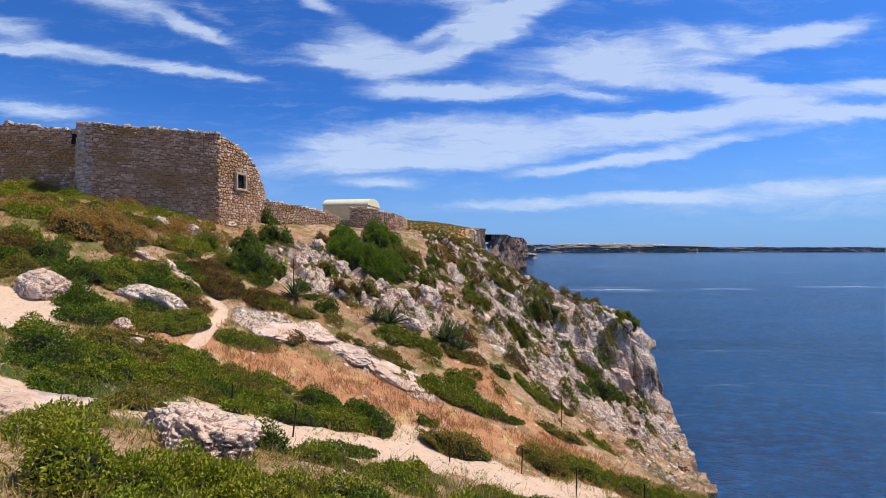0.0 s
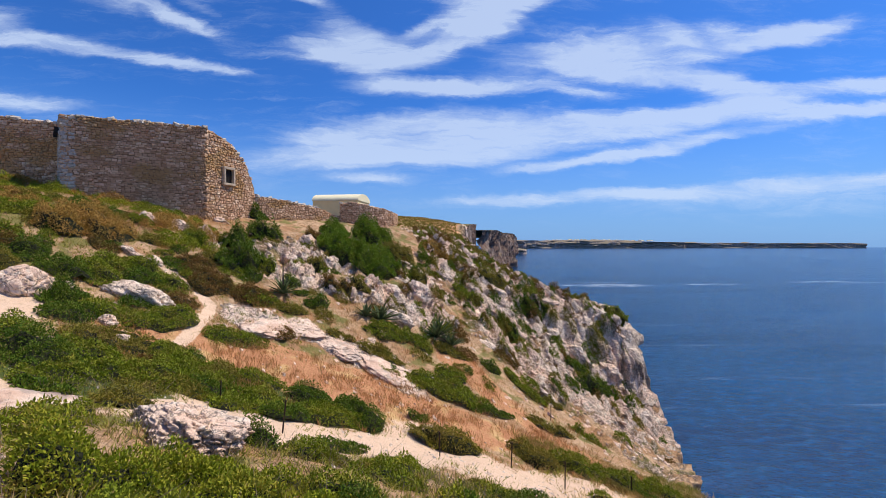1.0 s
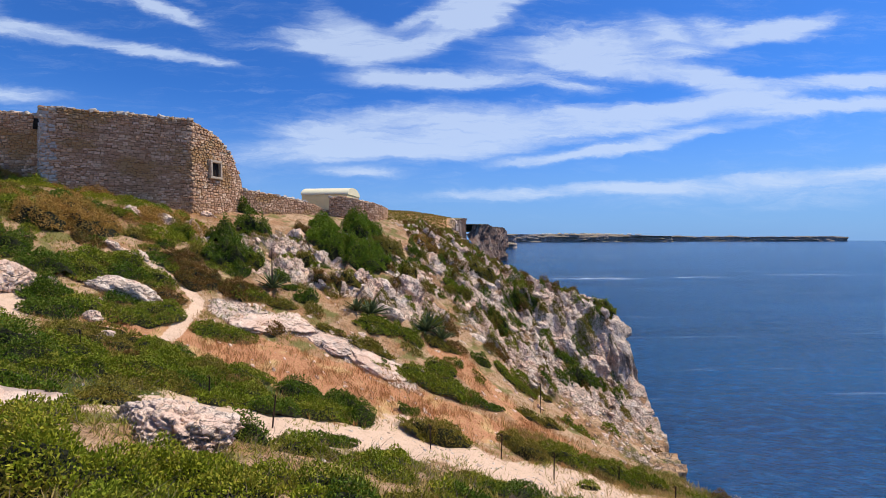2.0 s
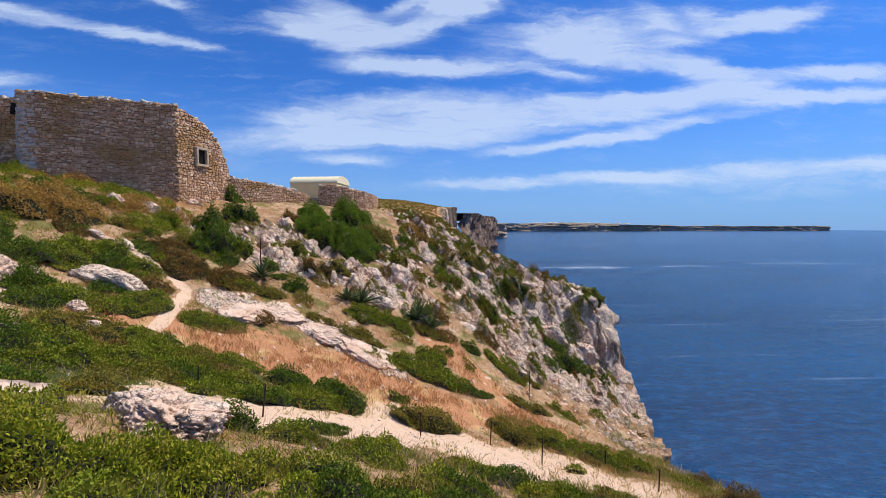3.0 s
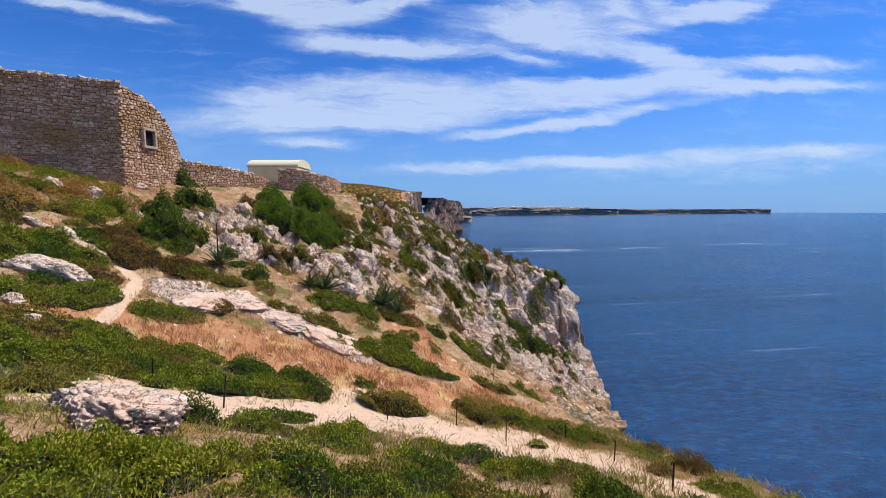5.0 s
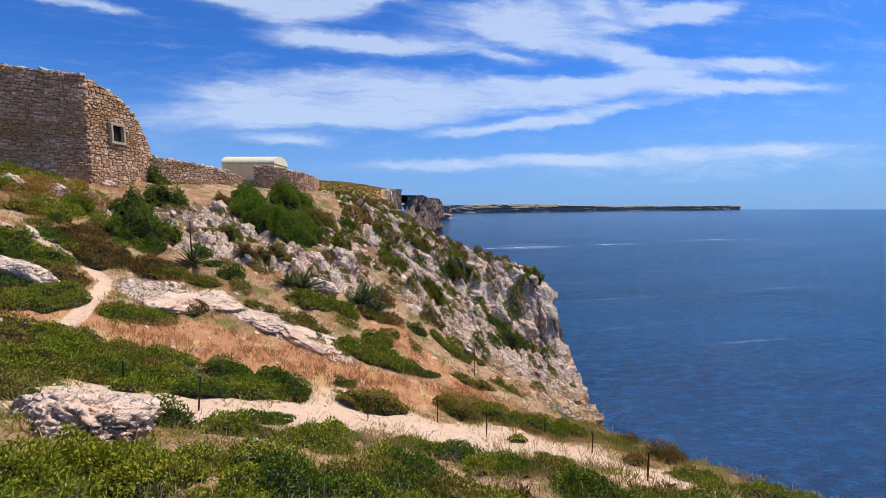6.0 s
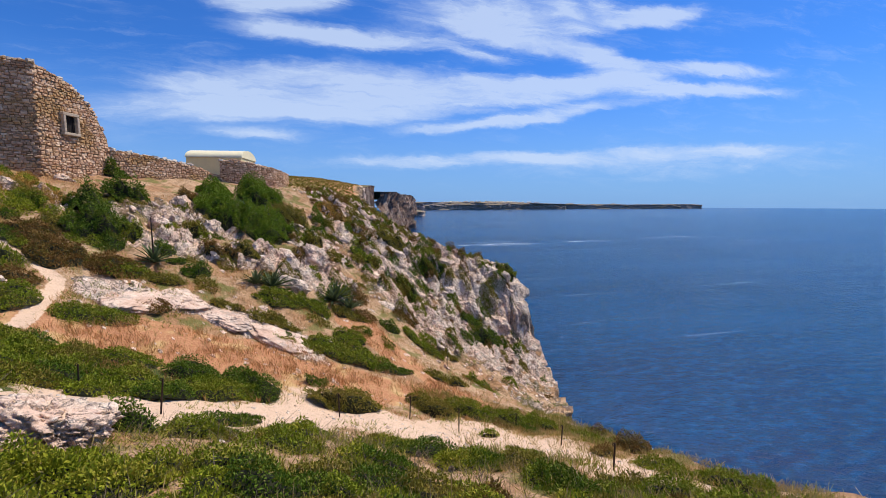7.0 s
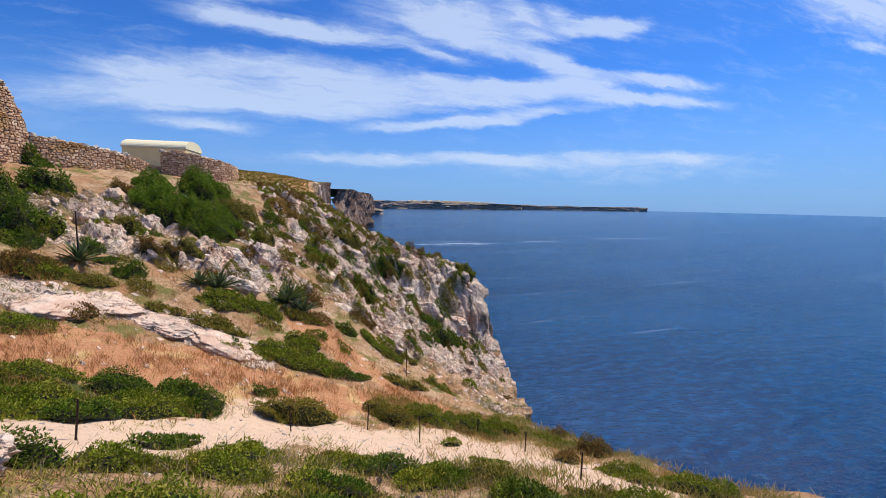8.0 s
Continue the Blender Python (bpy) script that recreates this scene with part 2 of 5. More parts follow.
def sea_build(n):
    p = place(n)
    swell = n.noise(n.scaled(p, (0.35, 1.0, 1), (0, 0, 12)), 0.045, 4, 0.5)
    chop = n.noise(n.scaled(p, (0.5, 1.0, 1), (0, 0, 24)), 0.42, 6, 0.56)
    rip = n.noise(n.scaled(p, (0.6, 1.0, 1), (0, 0, 34)), 1.15, 3, 0.5)
    h = n.math("ADD", n.math("ADD", n.math("MULTIPLY", swell, 2.2), n.math("MULTIPLY", chop, 0.75)), n.math("MULTIPLY", rip, 0.50))
    wind = n.noise(n.scaled(p, (0.22, 1, 1), (0, 0, 6)), 0.011, 8, 0.68)
    c = n.mix(n.ramp(wind, 0.38, 0.62), (0.0, 0.020, 0.072), (0.0, 0.043, 0.128))
    c = n.mix(n.ramp(chop, 0.46, 0.66, 0, 0.4), c, (0.002, 0.085, 0.22))
    foam = n.noise(n.scaled(p, (0.07, 1, 1), (0, 0, 3)), 0.034, 9, 0.74)
    patch = n.ramp(n.noise(n.scaled(p, (0.5, 1, 1)), 0.006, 2), 0.42, 0.56)
    c = n.mix(n.math("MULTIPLY", n.math("MULTIPLY", n.ramp(foam, 0.57, 0.67), patch), 0.30), c, (0.50, 0.60, 0.68))
    # one long slick of foam out in the bay, and short streaks beside it
    for at, size, dense in (((180, 445, 0), (42, 10, 1), 0.8), ((300, 450, 0), (26, 7, 1), 0.6), ((445, 474, 0), (40, 7, 1), 0.5)):
        m = n.add("ShaderNodeMapping", {"Vector": p, "Location": at, "Rotation": (0, 0, 0.03), "Scale": size}, vector_type="TEXTURE").outputs[0]
        r = n.add("ShaderNodeVectorMath", {0: n.vmath("ADD", m, n.vmath("MULTIPLY", n.add("ShaderNodeTexNoise", {"Vector": n.scaled(p, (0.3, 1, 1)), "Scale": 0.08, "Detail": 6.0}).outputs[1], (0.0, 2.0, 0.0)))}, operation="LENGTH").outputs["Value"]
        c = n.mix(n.math("MULTIPLY", n.ramp(r, 1.5, 0.7, 0.0, dense), n.ramp(n.noise(n.scaled(p, (0.12, 1, 1)), 0.16, 7, 0.75), 0.45, 0.60)), c, (0.70, 0.76, 0.80))
    return bsdf(n, c, n.ramp(wind, 0.3, 0.7, 0.13, 0.18), h, 1.0, 1.0, 0.20, IOR=1.33)


def masonry_build(n, tint=(1, 1, 1)):
    p = place(n)
    r = n.add("ShaderNodeNewGeometry").outputs["Random Per Island"]
    o = n.add("ShaderNodeObjectInfo").outputs["Random"]
    q = n.math("FRACT", n.math("ADD", r, o))
    c = n.mix(n.ramp(q, 0.0, 0.5), (0.47, 0.275, 0.16), (0.62, 0.39, 0.235))
    c = n.mix(n.ramp(q, 0.55, 1.0), c, (0.80, 0.58, 0.39))
    c = n.mix(n.math("MULTIPLY", n.ramp(n.noise(n.scaled(p, (0.6, 0.6, 1)), 0.42, 6, 0.62), 0.50, 0.60), 0.75), c, (0.46, 0.27, 0.10))
    c = n.mix(n.math("MULTIPLY", n.ramp(n.noise(p, 6, 5, 0.7), 0.5, 0.7), 0.5), c, (0.17, 0.12, 0.085))
    return bsdf(n, c, 0.95, n.noise(p, 9, 6, 0.7), 0.8, 0.06, 0.15)


def rubble_build(n):
    r = n.add("ShaderNodeNewGeometry").outputs["Random Per Island"]
    p = place(n)
    c = n.mix(n.ramp(r, 0, 0.6), (0.54, 0.39, 0.29), (0.74, 0.62, 0.50))
    c = n.mix(n.ramp(r, 0.7, 1.0), c, (0.30, 0.27, 0.24))
    c = n.mix(n.math("MULTIPLY", n.ramp(n.noise(p, 5, 6, 0.7), 0.52, 0.66), 0.7), c, (0.16, 0.13, 0.11))
    return bsdf(n, c, 0.95, n.noise(p, 12, 5, 0.7), 0.8, 0.04, 0.15)


def mortar_build(n):
    p = place(n)
    c = n.mix(n.ramp(n.noise(p, 0.8, 6, 0.65), 0.4, 0.6), (0.34, 0.21, 0.115), (0.23, 0.14, 0.075))
    c = n.mix(n.ramp(n.noise(p, 5, 5, 0.7), 0.5, 0.65), c, (0.46, 0.33, 0.22))
    return bsdf(n, c, 0.97, n.noise(p, 12, 5, 0.7), 0.9, 0.05, 0.1)


def plain_build(colour, rough=0.8, vary=0.18, scale=4.0, metal=0.0):
    def build(n):
        p = place(n)
        dark = tuple(v * (1 - vary * 2) for v in colour)
        c = n.mix(n.ramp(n.noise(p, scale, 6, 0.65), 0.35, 0.7), colour, dark)
        return bsdf(n, c, rough, n.noise(p, scale * 8, 4, 0.6), 0.35, 0.01, 0.3, Metallic=metal)
    return build


M = {
    "ground": material("slope_ground", ground_build),
    "rock": material("limestone", rock_build),
    "slab": material("pink_limestone", slab_build),
    "cliff": material("cliff_limestone", cliff_build),
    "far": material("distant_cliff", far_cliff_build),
    "brown_cliff": material("brown_cliff", plain_strata_build),
    "sea": material("sea_water", sea_build),
    "masonry": material("rubble_stone", masonry_build),
    "mortar": material("old_mortar", mortar_build),
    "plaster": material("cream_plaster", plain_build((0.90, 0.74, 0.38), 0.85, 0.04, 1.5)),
    "vault": material("pale_roof_plaster", plain_build((0.88, 0.80, 0.52), 0.8, 0.03, 1.5)),
    "dark": material("window_gloom", plain_build((0.03, 0.028, 0.025), 0.9)),
    "dressed": material("dressed_stone", plain_build((0.58, 0.46, 0.33), 0.9, 0.15, 5)),
    "pale": material("pale_lichen_stone", plain_build((0.60, 0.53, 0.44), 0.95, 0.22, 6)),
    "rubble": material("loose_limestone", rubble_build),
    "rust": material("rusted_iron", plain_build((0.055, 0.035, 0.028), 0.75, 0.2, 30, 0.4)),
    "white": material("white_house_walls", plain_build((0.75, 0.72, 0.68), 0.85, 0.05, 0.05)),
}


# ---- building helpers ----
def mesh_object(name, bm, mat, parent=None, smooth=False):
    me = bpy.data.meshes.new(name)
    bm.to_mesh(me)
    bm.free()
    me.materials.append(mat)
    if smooth:
        me.shade_smooth()
    ob = new(name, me)
    ob.parent = parent
    return ob


def part(name, bm, mat, parent, label="", smooth=False):
    return tagged(mesh_object(name, bm, mat, parent, smooth), label)


def empty(name, at, label, category, group="", kind=""):
    ob = new(name)
    ob.location = at
    ob.empty_display_size = 0.2
    return tagged(ob, label, category, group, kind)


def grid_mesh(name, pts, mats, index=None, attrs=None, smooth=True):
    """A sheet of quads from an array rows x columns x 3."""
    r, c = pts.shape[:2]
    k = np.arange(r * c).reshape(r, c)
    quads = np.stack([k[:-1, :-1], k[:-1, 1:], k[1:, 1:], k[1:, :-1]], -1).reshape(-1, 4)
    me = bpy.data.meshes.new(name)
    me.from_pydata(pts.reshape(-1, 3).tolist(), [], quads.tolist())
    for m in mats:
        me.materials.append(m)
    if index is not None:
        me.polygons.foreach_set("material_index", index.reshape(-1).astype(np.int32))
    for key, val in (attrs or {}).items():
        a = me.attributes.new(key, "FLOAT", "POINT")
        a.data.foreach_set("value", val.reshape(-1).astype(np.float32))
    if smooth:
        me.shade_smooth()
    me.update()
    return me


def lattice(seed):
    return np.random.RandomState(seed).rand(64, 64, 64)


LAT = lattice(5)


def vnoise(x, y, z=0.0):
    """Smooth value noise of arrays, -1 to 1."""
    x, y, z = np.broadcast_arrays(*(np.asarray(v, float) for v in (x, y, z)))
    i, j, k = (np.floor(v).astype(int) for v in (x, y, z))
    fx, fy, fz = (v - np.floor(v) for v in (x, y, z))
    fx, fy, fz = (f * f * (3 - 2 * f) for f in (fx, fy, fz))
    out = 0
    for a in (0, 1):
        for b in (0, 1):
            for c in (0, 1):
                out = out + LAT[(i + a) % 64, (j + b) % 64, (k + c) % 64] * (fx if a else 1 - fx) * (fy if b else 1 - fy) * (fz if c else 1 - fz)
    return out * 2 - 1


def fbm(x, y, z=0.0, octaves=4, gain=0.5):
    out, amp = 0, 1.0
    for o in range(octaves):
        out = out + amp * vnoise(x * 2 ** o + 7.3 * o, y * 2 ** o + 3.1 * o, np.asarray(z) * 2 ** o + 1.7 * o)
        amp *= gain
    return out


def near_line(x, y, line):
    """Distance in the plan from a broken line."""
    best = np.full(np.shape(x), 1e9)
    for (x0, y0), (x1, y1) in zip(line[:-1], line[1:]):
        dx, dy = x1 - x0, y1 - y0
        f = np.clip(((x - x0) * dx + (y - y0) * dy) / (dx * dx + dy * dy), 0, 1)
        best = np.minimum(best, np.hypot(x - x0 - f * dx, y - y0 - f * dy))
    return best


# ---- the plan of the ground ----
# cliff edge: y ahead, x of the edge, height of the edge over the eye
EDGE = np.array([(-40, 18, -2), (-10, 14, -4), (0, 12, -5), (6, 10.7, -6.5), (11, 10.8, -8.5), (17, 11.3, -10.8), (24, 14.5, -13.5), (30, 18, -16),
                 (35.5, 19, -14.8), (37.3, 17.6, -7.2), (42, 15.9, -6.4), (46, 13.0, -6.5), (55, 9.2, -4.6), (65, 6.2, -2.3), (75, 4.8, 0.0), (90, 5.2, 2.4), (120, 7, 4.8), (240, 20, 8.5)])
# cross sections: y, then the height at each of KNOTS
KNOTS = np.array([-90, -45, -30, -20, -10, -3, 4])
SECTIONS = np.array([(-40, 8, 6, 4, 2, 1, 0, -0.5), (0, 6, 4.5, 2.4, 0.4, -0.9, -1.55, -2.4), (7, 6, 4.5, 2.2, 0.2, -2.1, -3.9, -5.4), (14, 6, 4.5, 2.4, -0.4, -3.7, -6.3, -8.1),
                     (20, 6.5, 5, 3, 0.6, -3.4, -6.0, -8.7), (27, 7, 6, 4.1, 1.9, -1.8, -4.2, -7.6), (34, 7, 6, 4.5, 2.7, 0.3, -1.8, -5.0),
                     (42, 7, 6, 5, 3.2, 2.0, 1.2, -2.0), (55, 7, 6, 5, 4, 3, 2.1, -0.4), (75, 7, 6, 5.5, 5.0, 4.5, 3.8, 1.4), (120, 8, 8, 7.6, 7.2, 6.9, 6.5, 5.6), (240, 11, 11, 11, 11, 11, 10.5, 10)])


def edge_x(y):
    return np.interp(y, EDGE[:, 0], EDGE[:, 1])


def plain_height(x, y):
    """Height of the bare slope over the eye, without its roughness."""
    x, y = np.broadcast_arrays(np.asarray(x, float), np.asarray(y, float))
    ex, ez = edge_x(y), np.interp(y, EDGE[:, 0], EDGE[:, 2])
    vals = [np.interp(y, SECTIONS[:, 0], SECTIONS[:, k + 1]) for k in range(len(KNOTS))] + [ez]
    knots = [np.full_like(x, k) for k in KNOTS] + [ex]
    z = vals[0] + 0 * x
    for a in range(len(knots) - 1):
        f = np.clip((x - knots[a]) / (knots[a + 1] - knots[a]), 0, 1)
        z = np.where(x >= knots[a], vals[a] * (1 - f) + vals[a + 1] * f, z)
    return z


def ground(x, y):
    """The slope, rounded over a metre or so; world height."""
    z = 0
    for dx, dy, w in ((0, 0, 2), (1.2, 0, 1), (-1.2, 0, 1), (0, 1.5, 1), (0, -1.5, 1), (0.6, 1, 1), (-0.6, -1, 1)):
        z = z + w * plain_height(np.asarray(x) + dx, np.asarray(y) + dy)
    return EYE + z / 8
# ---- end of plan ----


# ---- land and sea ----
ROCK_Y, ROCK_X = (10, 15, 19, 25, 29, 40, 50, 60, 80, 240), (14, 13, 11, 6.5, 3.0, -1.0, -2.5, 3.5, 5, 16)
SANDY = [((-5.0, 10.4), (-3.4, 11.2), (-1.6, 12.7), (0.2, 13.2), (2.3, 13.0), (4.3, 12.6), (6.0, 10.6), (6.8, 8.4)), 1.75]
FOOTPATH = [((-9.6, 16.0), (-9.9, 18.0), (-10.7, 20.3), (-12.0, 21.0), (-13.3, 21.6), (-15.0, 22.4), (-17.3, 22.6)), 0.26]
SLABS = [((-14.8, 13.6), 1.7), ((-8.4, 7.6), 1.6), ((-7.0, 4.4), 1.2)]


def step(a, b, v):
    f = np.clip((v - a) / (b - a), 0, 1)
    return f * f * (3 - 2 * f)


def cover(x, y):
    """What covers the slope: rock, sand, dry grass, green, each 0 to 1."""
    w = fbm(x * 0.35, y * 0.35, 3.0, 3)
    rock = step(-1.6, 1.6, x - np.interp(y, ROCK_Y, ROCK_X) + 1.6 * w)
    apron = step(1.0, 0.2, near_line(x, y, ((8.5, 24), (11, 19.5), (12.5, 22), (16, 28))) / 4.2)
    rock = rock * (0.66 + 0.1 * w - 0.32 * apron)
    rock = np.maximum(rock, step(1.5, 0.2, near_line(x, y, ((-9.4, 20.6), (-7.6, 20.2), (-5.2, 20.6), (-2.6, 20.6), (-1.2, 19.4))) + 0.5 * w))
    rock = np.maximum(rock, step(2.2, 0.6, near_line(x, y, ((-13.5, 27.5), (-10, 26.5), (-6, 27.5), (-3.0, 28.5), (0, 28))) + 0.9 * w))
    rock = np.maximum(rock, 0.62 * step(1.2, 0.4, near_line(x, y, ((-13, 29), (-8.5, 31), (-5, 34), (-1.5, 33))) / 3.2 + 0.5 * w))
    sand = np.maximum(step(1.9, 0.3, near_line(x, y, SANDY[0]) / SANDY[1] + 0.5 * w), step(1.5, 0.5, near_line(x, y, FOOTPATH[0]) / FOOTPATH[1]))
    for (cx, cy), r in SLABS:
        sand = np.maximum(sand, step(1.2, 0.7, np.hypot(x - cx, y - cy) / r + 0.3 * w))
    dry = step(1.5, 0.3, near_line(x, y, ((-9.5, 16.0), (-5.5, 17.0), (-2.5, 17.0), (1.5, 16.6), (5, 17))) / 2.2 + 0.5 * w)
    dry = np.maximum(dry, step(1.2, 0.5, near_line(x, y, ((1.5, 24), (4.5, 20), (7.5, 15.5))) / 1.2 + 0.4 * w))
    dry = np.maximum(dry, step(55, 75, y) * 0.8)
    green = step(1.4, 0.4, near_line(x, y, ((-12, 9.5), (-8, 11), (-6, 12.3))) / 2.4 + 0.4 * w)
    return rock, sand, dry, green


def rough_ground(x, y):
    """World height of the slope with its hummocks and ledges."""
    rock, sand, dry, green = cover(x, y)
    z = ground(x, y) + 0.16 * fbm(x * 0.5, y * 0.5, 0.0, 3) * step(2, 5, np.hypot(x, y))
    ledge = fbm(x * 0.55 + 0.25 * y, y * 0.8, 5.0, 5, 0.55)
    along = 0.8 * x - 0.6 * y
    across = 0.6 * x + 0.8 * y
    rib = np.abs(fbm(along * 0.25, across * 1.1, 9.0, 4, 0.6))
    bed = across * 0.55 + 1.1 * fbm(x * 0.22, y * 0.22, 14.0, 3)
    bed = 0.34 * (step(0.0, 0.18, bed - np.floor(bed)) - (bed - np.floor(bed)))
    jag = np.abs(fbm(x * 1.1, y * 1.1, 19.0, 4, 0.62))
    calm = 1 - 0.85 * step(24.5, 22.5, y) * step(2.0, -1.0, x)
    z = z + calm * np.minimum(rock * 1.4, 1) * step(8, 20, y) * (0.45 * np.abs(ledge) - 0.62 + 0.55 * rib + bed + 0.42 * jag + 0.24 * fbm(x * 2.6, y * 2.6, 9.0, 3, 0.75))
    return z + 0.05 * fbm(x * 2.2, y * 2.2, 2.0, 3) * (1 - 0.6 * sand)


def make_ground():
    ys = np.concatenate([np.arange(-38, 2, 1.0), np.arange(2, 14, 0.17), np.arange(14, 46, 0.12), np.arange(46, 100, 0.6), np.arange(100, 241, 3.0)])
    s = np.concatenate([np.linspace(-90, -32, 30)[:-1], np.linspace(-32, -16, 50)[:-1]])
    inner = np.linspace(0, 1, 250)
    fall = np.linspace(0, 1, 90)[1:] ** 1.25
    Y = ys[:, None]
    e = edge_x(Y) - 0.5 + 0.6 * fbm(Y * 0.25, 1.0, 0.0, 4)
    X = np.concatenate([np.repeat(s[None], len(ys), 0), -16 + (e + 16) * inner[None]], 1)
    YY = np.repeat(Y, X.shape[1], 1)
    Z = rough_ground(X, YY)
    rock, sand, dry, green = cover(X, YY)
    # the cliff below the edge
    top = Z[:, -1:]
    zc = top + (-3.0 - top) * fall[None]
    yc = np.repeat(Y, len(fall), 1)
    run = 0.2 + 4.5 * fall[None] + 0 * yc
    butt = 1.5 * fbm(yc * 0.22, zc * 0.05, 4.0, 3) + 1.2 * fbm(yc * 0.5, zc * 0.35, 8.0, 5, 0.6)
    butt = butt - 0.9 * np.abs(fbm(yc * 0.9, zc * 0.12, 15.0, 5, 0.62)) + 0.35 * fbm(yc * 1.8, zc * 1.2, 21.0, 3, 0.6)
    xc = e + run + butt * step(0, 0.06, fall)[None] + 0.35 * np.floor(zc * 0.45 + fbm(yc * 0.1, zc * 0.1)) % 1
    yc = yc + 0.8 * fbm(yc * 0.4, zc * 0.3, 12.0, 3) * step(0, 0.06, fall)[None]
    pts = np.stack([np.concatenate([X, xc], 1), np.concatenate([YY, yc], 1), np.concatenate([Z, zc], 1)], -1)
    nil = np.zeros_like(xc)
    rocky = np.maximum(rock[:, -1:], step(0.03, 0.16, fall)[None] + 0 * yc)
    attrs = {"rock": np.concatenate([rock, rocky], 1), "sand": np.concatenate([sand, nil], 1), "dry": np.concatenate([dry, nil], 1), "green": np.concatenate([green, nil], 1)}
    index = np.zeros((len(ys) - 1, pts.shape[1] - 1))
    index[:, X.shape[1] + 14:] = 1
    ob = new("ground", grid_mesh("ground", pts, [M["ground"], M["cliff"]], index, attrs))
    return tagged(ob, "rocky coastal slope with dry grass, sand and a limestone cliff", "hillside", kind="structure")


make_ground()

bm = bmesh.new()
ring = [[bm.verts.new((r * math.sin(a * math.tau / 96), r * math.cos(a * math.tau / 96), 0)) for a in range(96)] for r in (4950, 2200, 900, 350, 120)]
for o, i in zip(ring, ring[1:]):
    for a in range(96):
        bm.faces.new((o[a], i[a], i[(a + 1) % 96], o[(a + 1) % 96]))
bm.faces.new(list(reversed(ring[-1])))
bmesh.ops.recalc_face_normals(bm, faces=bm.faces)
tagged(mesh_object("water", bm, M["sea"]), "deep blue ocean ruffled by wind", "sea", kind="structure")


def headland(line, tops, back, label, seed, rough=8.0, step_len=6.0, mat="far"):
    """A rocky headland: a broken coast line in the plan, the heights of its rim, and how far its top reaches back."""
    line = np.array(line, float)
    seg = np.concatenate([[0], np.cumsum(np.hypot(*(line[1:] - line[:-1]).T))])
    n = max(30, int(seg[-1] / step_len))
    t = np.linspace(0, seg[-1], n)
    x, y, top = np.interp(t, seg, line[:, 0]), np.interp(t, seg, line[:, 1]), np.interp(t, seg, np.array(tops, float))
    nx, ny = np.gradient(y), -np.gradient(x)
    k = np.hypot(nx, ny)
    nx, ny = nx / k, ny / k
    rows = []
    top = top + rough * 0.12 * fbm(t / (rough * 4), seed, 0.0, 4)
    for f in np.linspace(0, 1, 30):
        out = rough * (0.55 * (1 - f) ** 2 + 0.45 * fbm(t / (rough * 3), f * 2.8 + seed, 2.0, 4, 0.6))
        out = out + rough * 0.30 * vnoise(f * 6.0 + 0.0 * t, seed * 3.0, t / (rough * 9)) + rough * 0.12 * vnoise(t / (rough * 0.7), f * 5, seed)
        rows.append(np.stack([x + nx * out, y + ny * out, -2 + (top + 2) * f], -1))
    for f in (0.06, 0.2, 0.5, 1.0):
        rows.append(np.stack([x - nx * back * f, y - ny * back * f, top + rough * 0.15 * f + 0.3 * rough * f * fbm(t / (rough * 6), f * 3 + seed)], -1))
    ob = new("headland", grid_mesh("headland", np.array(rows), [M[mat]], smooth=False))
    return tagged(ob, label, "headland")


headland([(5.5, 120), (11, 170), (17.5, 205), (24.5, 246), (25, 262), (17, 340)], (48, 51.5, 54, 56, 56, 57), 30,
         "brown limestone cliff block below the scrubby plateau", 1.0, 3.5, 1.2, "brown_cliff")
headland([(48, 400), (84, 560), (118, 680), (146, 770), (158, 800), (160, 830), (156, 1000)], (57, 59, 60, 60, 52, 58, 60), 90,
         "layered brown limestone headland dropping sheer into the sea", 2.0, 9.0, 2.5, "brown_cliff")
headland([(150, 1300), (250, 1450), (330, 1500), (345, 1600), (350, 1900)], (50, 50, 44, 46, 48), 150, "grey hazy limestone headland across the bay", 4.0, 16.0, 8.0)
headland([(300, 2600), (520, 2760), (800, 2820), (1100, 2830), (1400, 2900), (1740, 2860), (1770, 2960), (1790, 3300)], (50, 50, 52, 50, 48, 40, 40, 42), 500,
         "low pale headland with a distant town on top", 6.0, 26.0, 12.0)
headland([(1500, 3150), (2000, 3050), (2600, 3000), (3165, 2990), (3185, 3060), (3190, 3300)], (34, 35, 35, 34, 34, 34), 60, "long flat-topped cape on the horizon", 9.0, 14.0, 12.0)


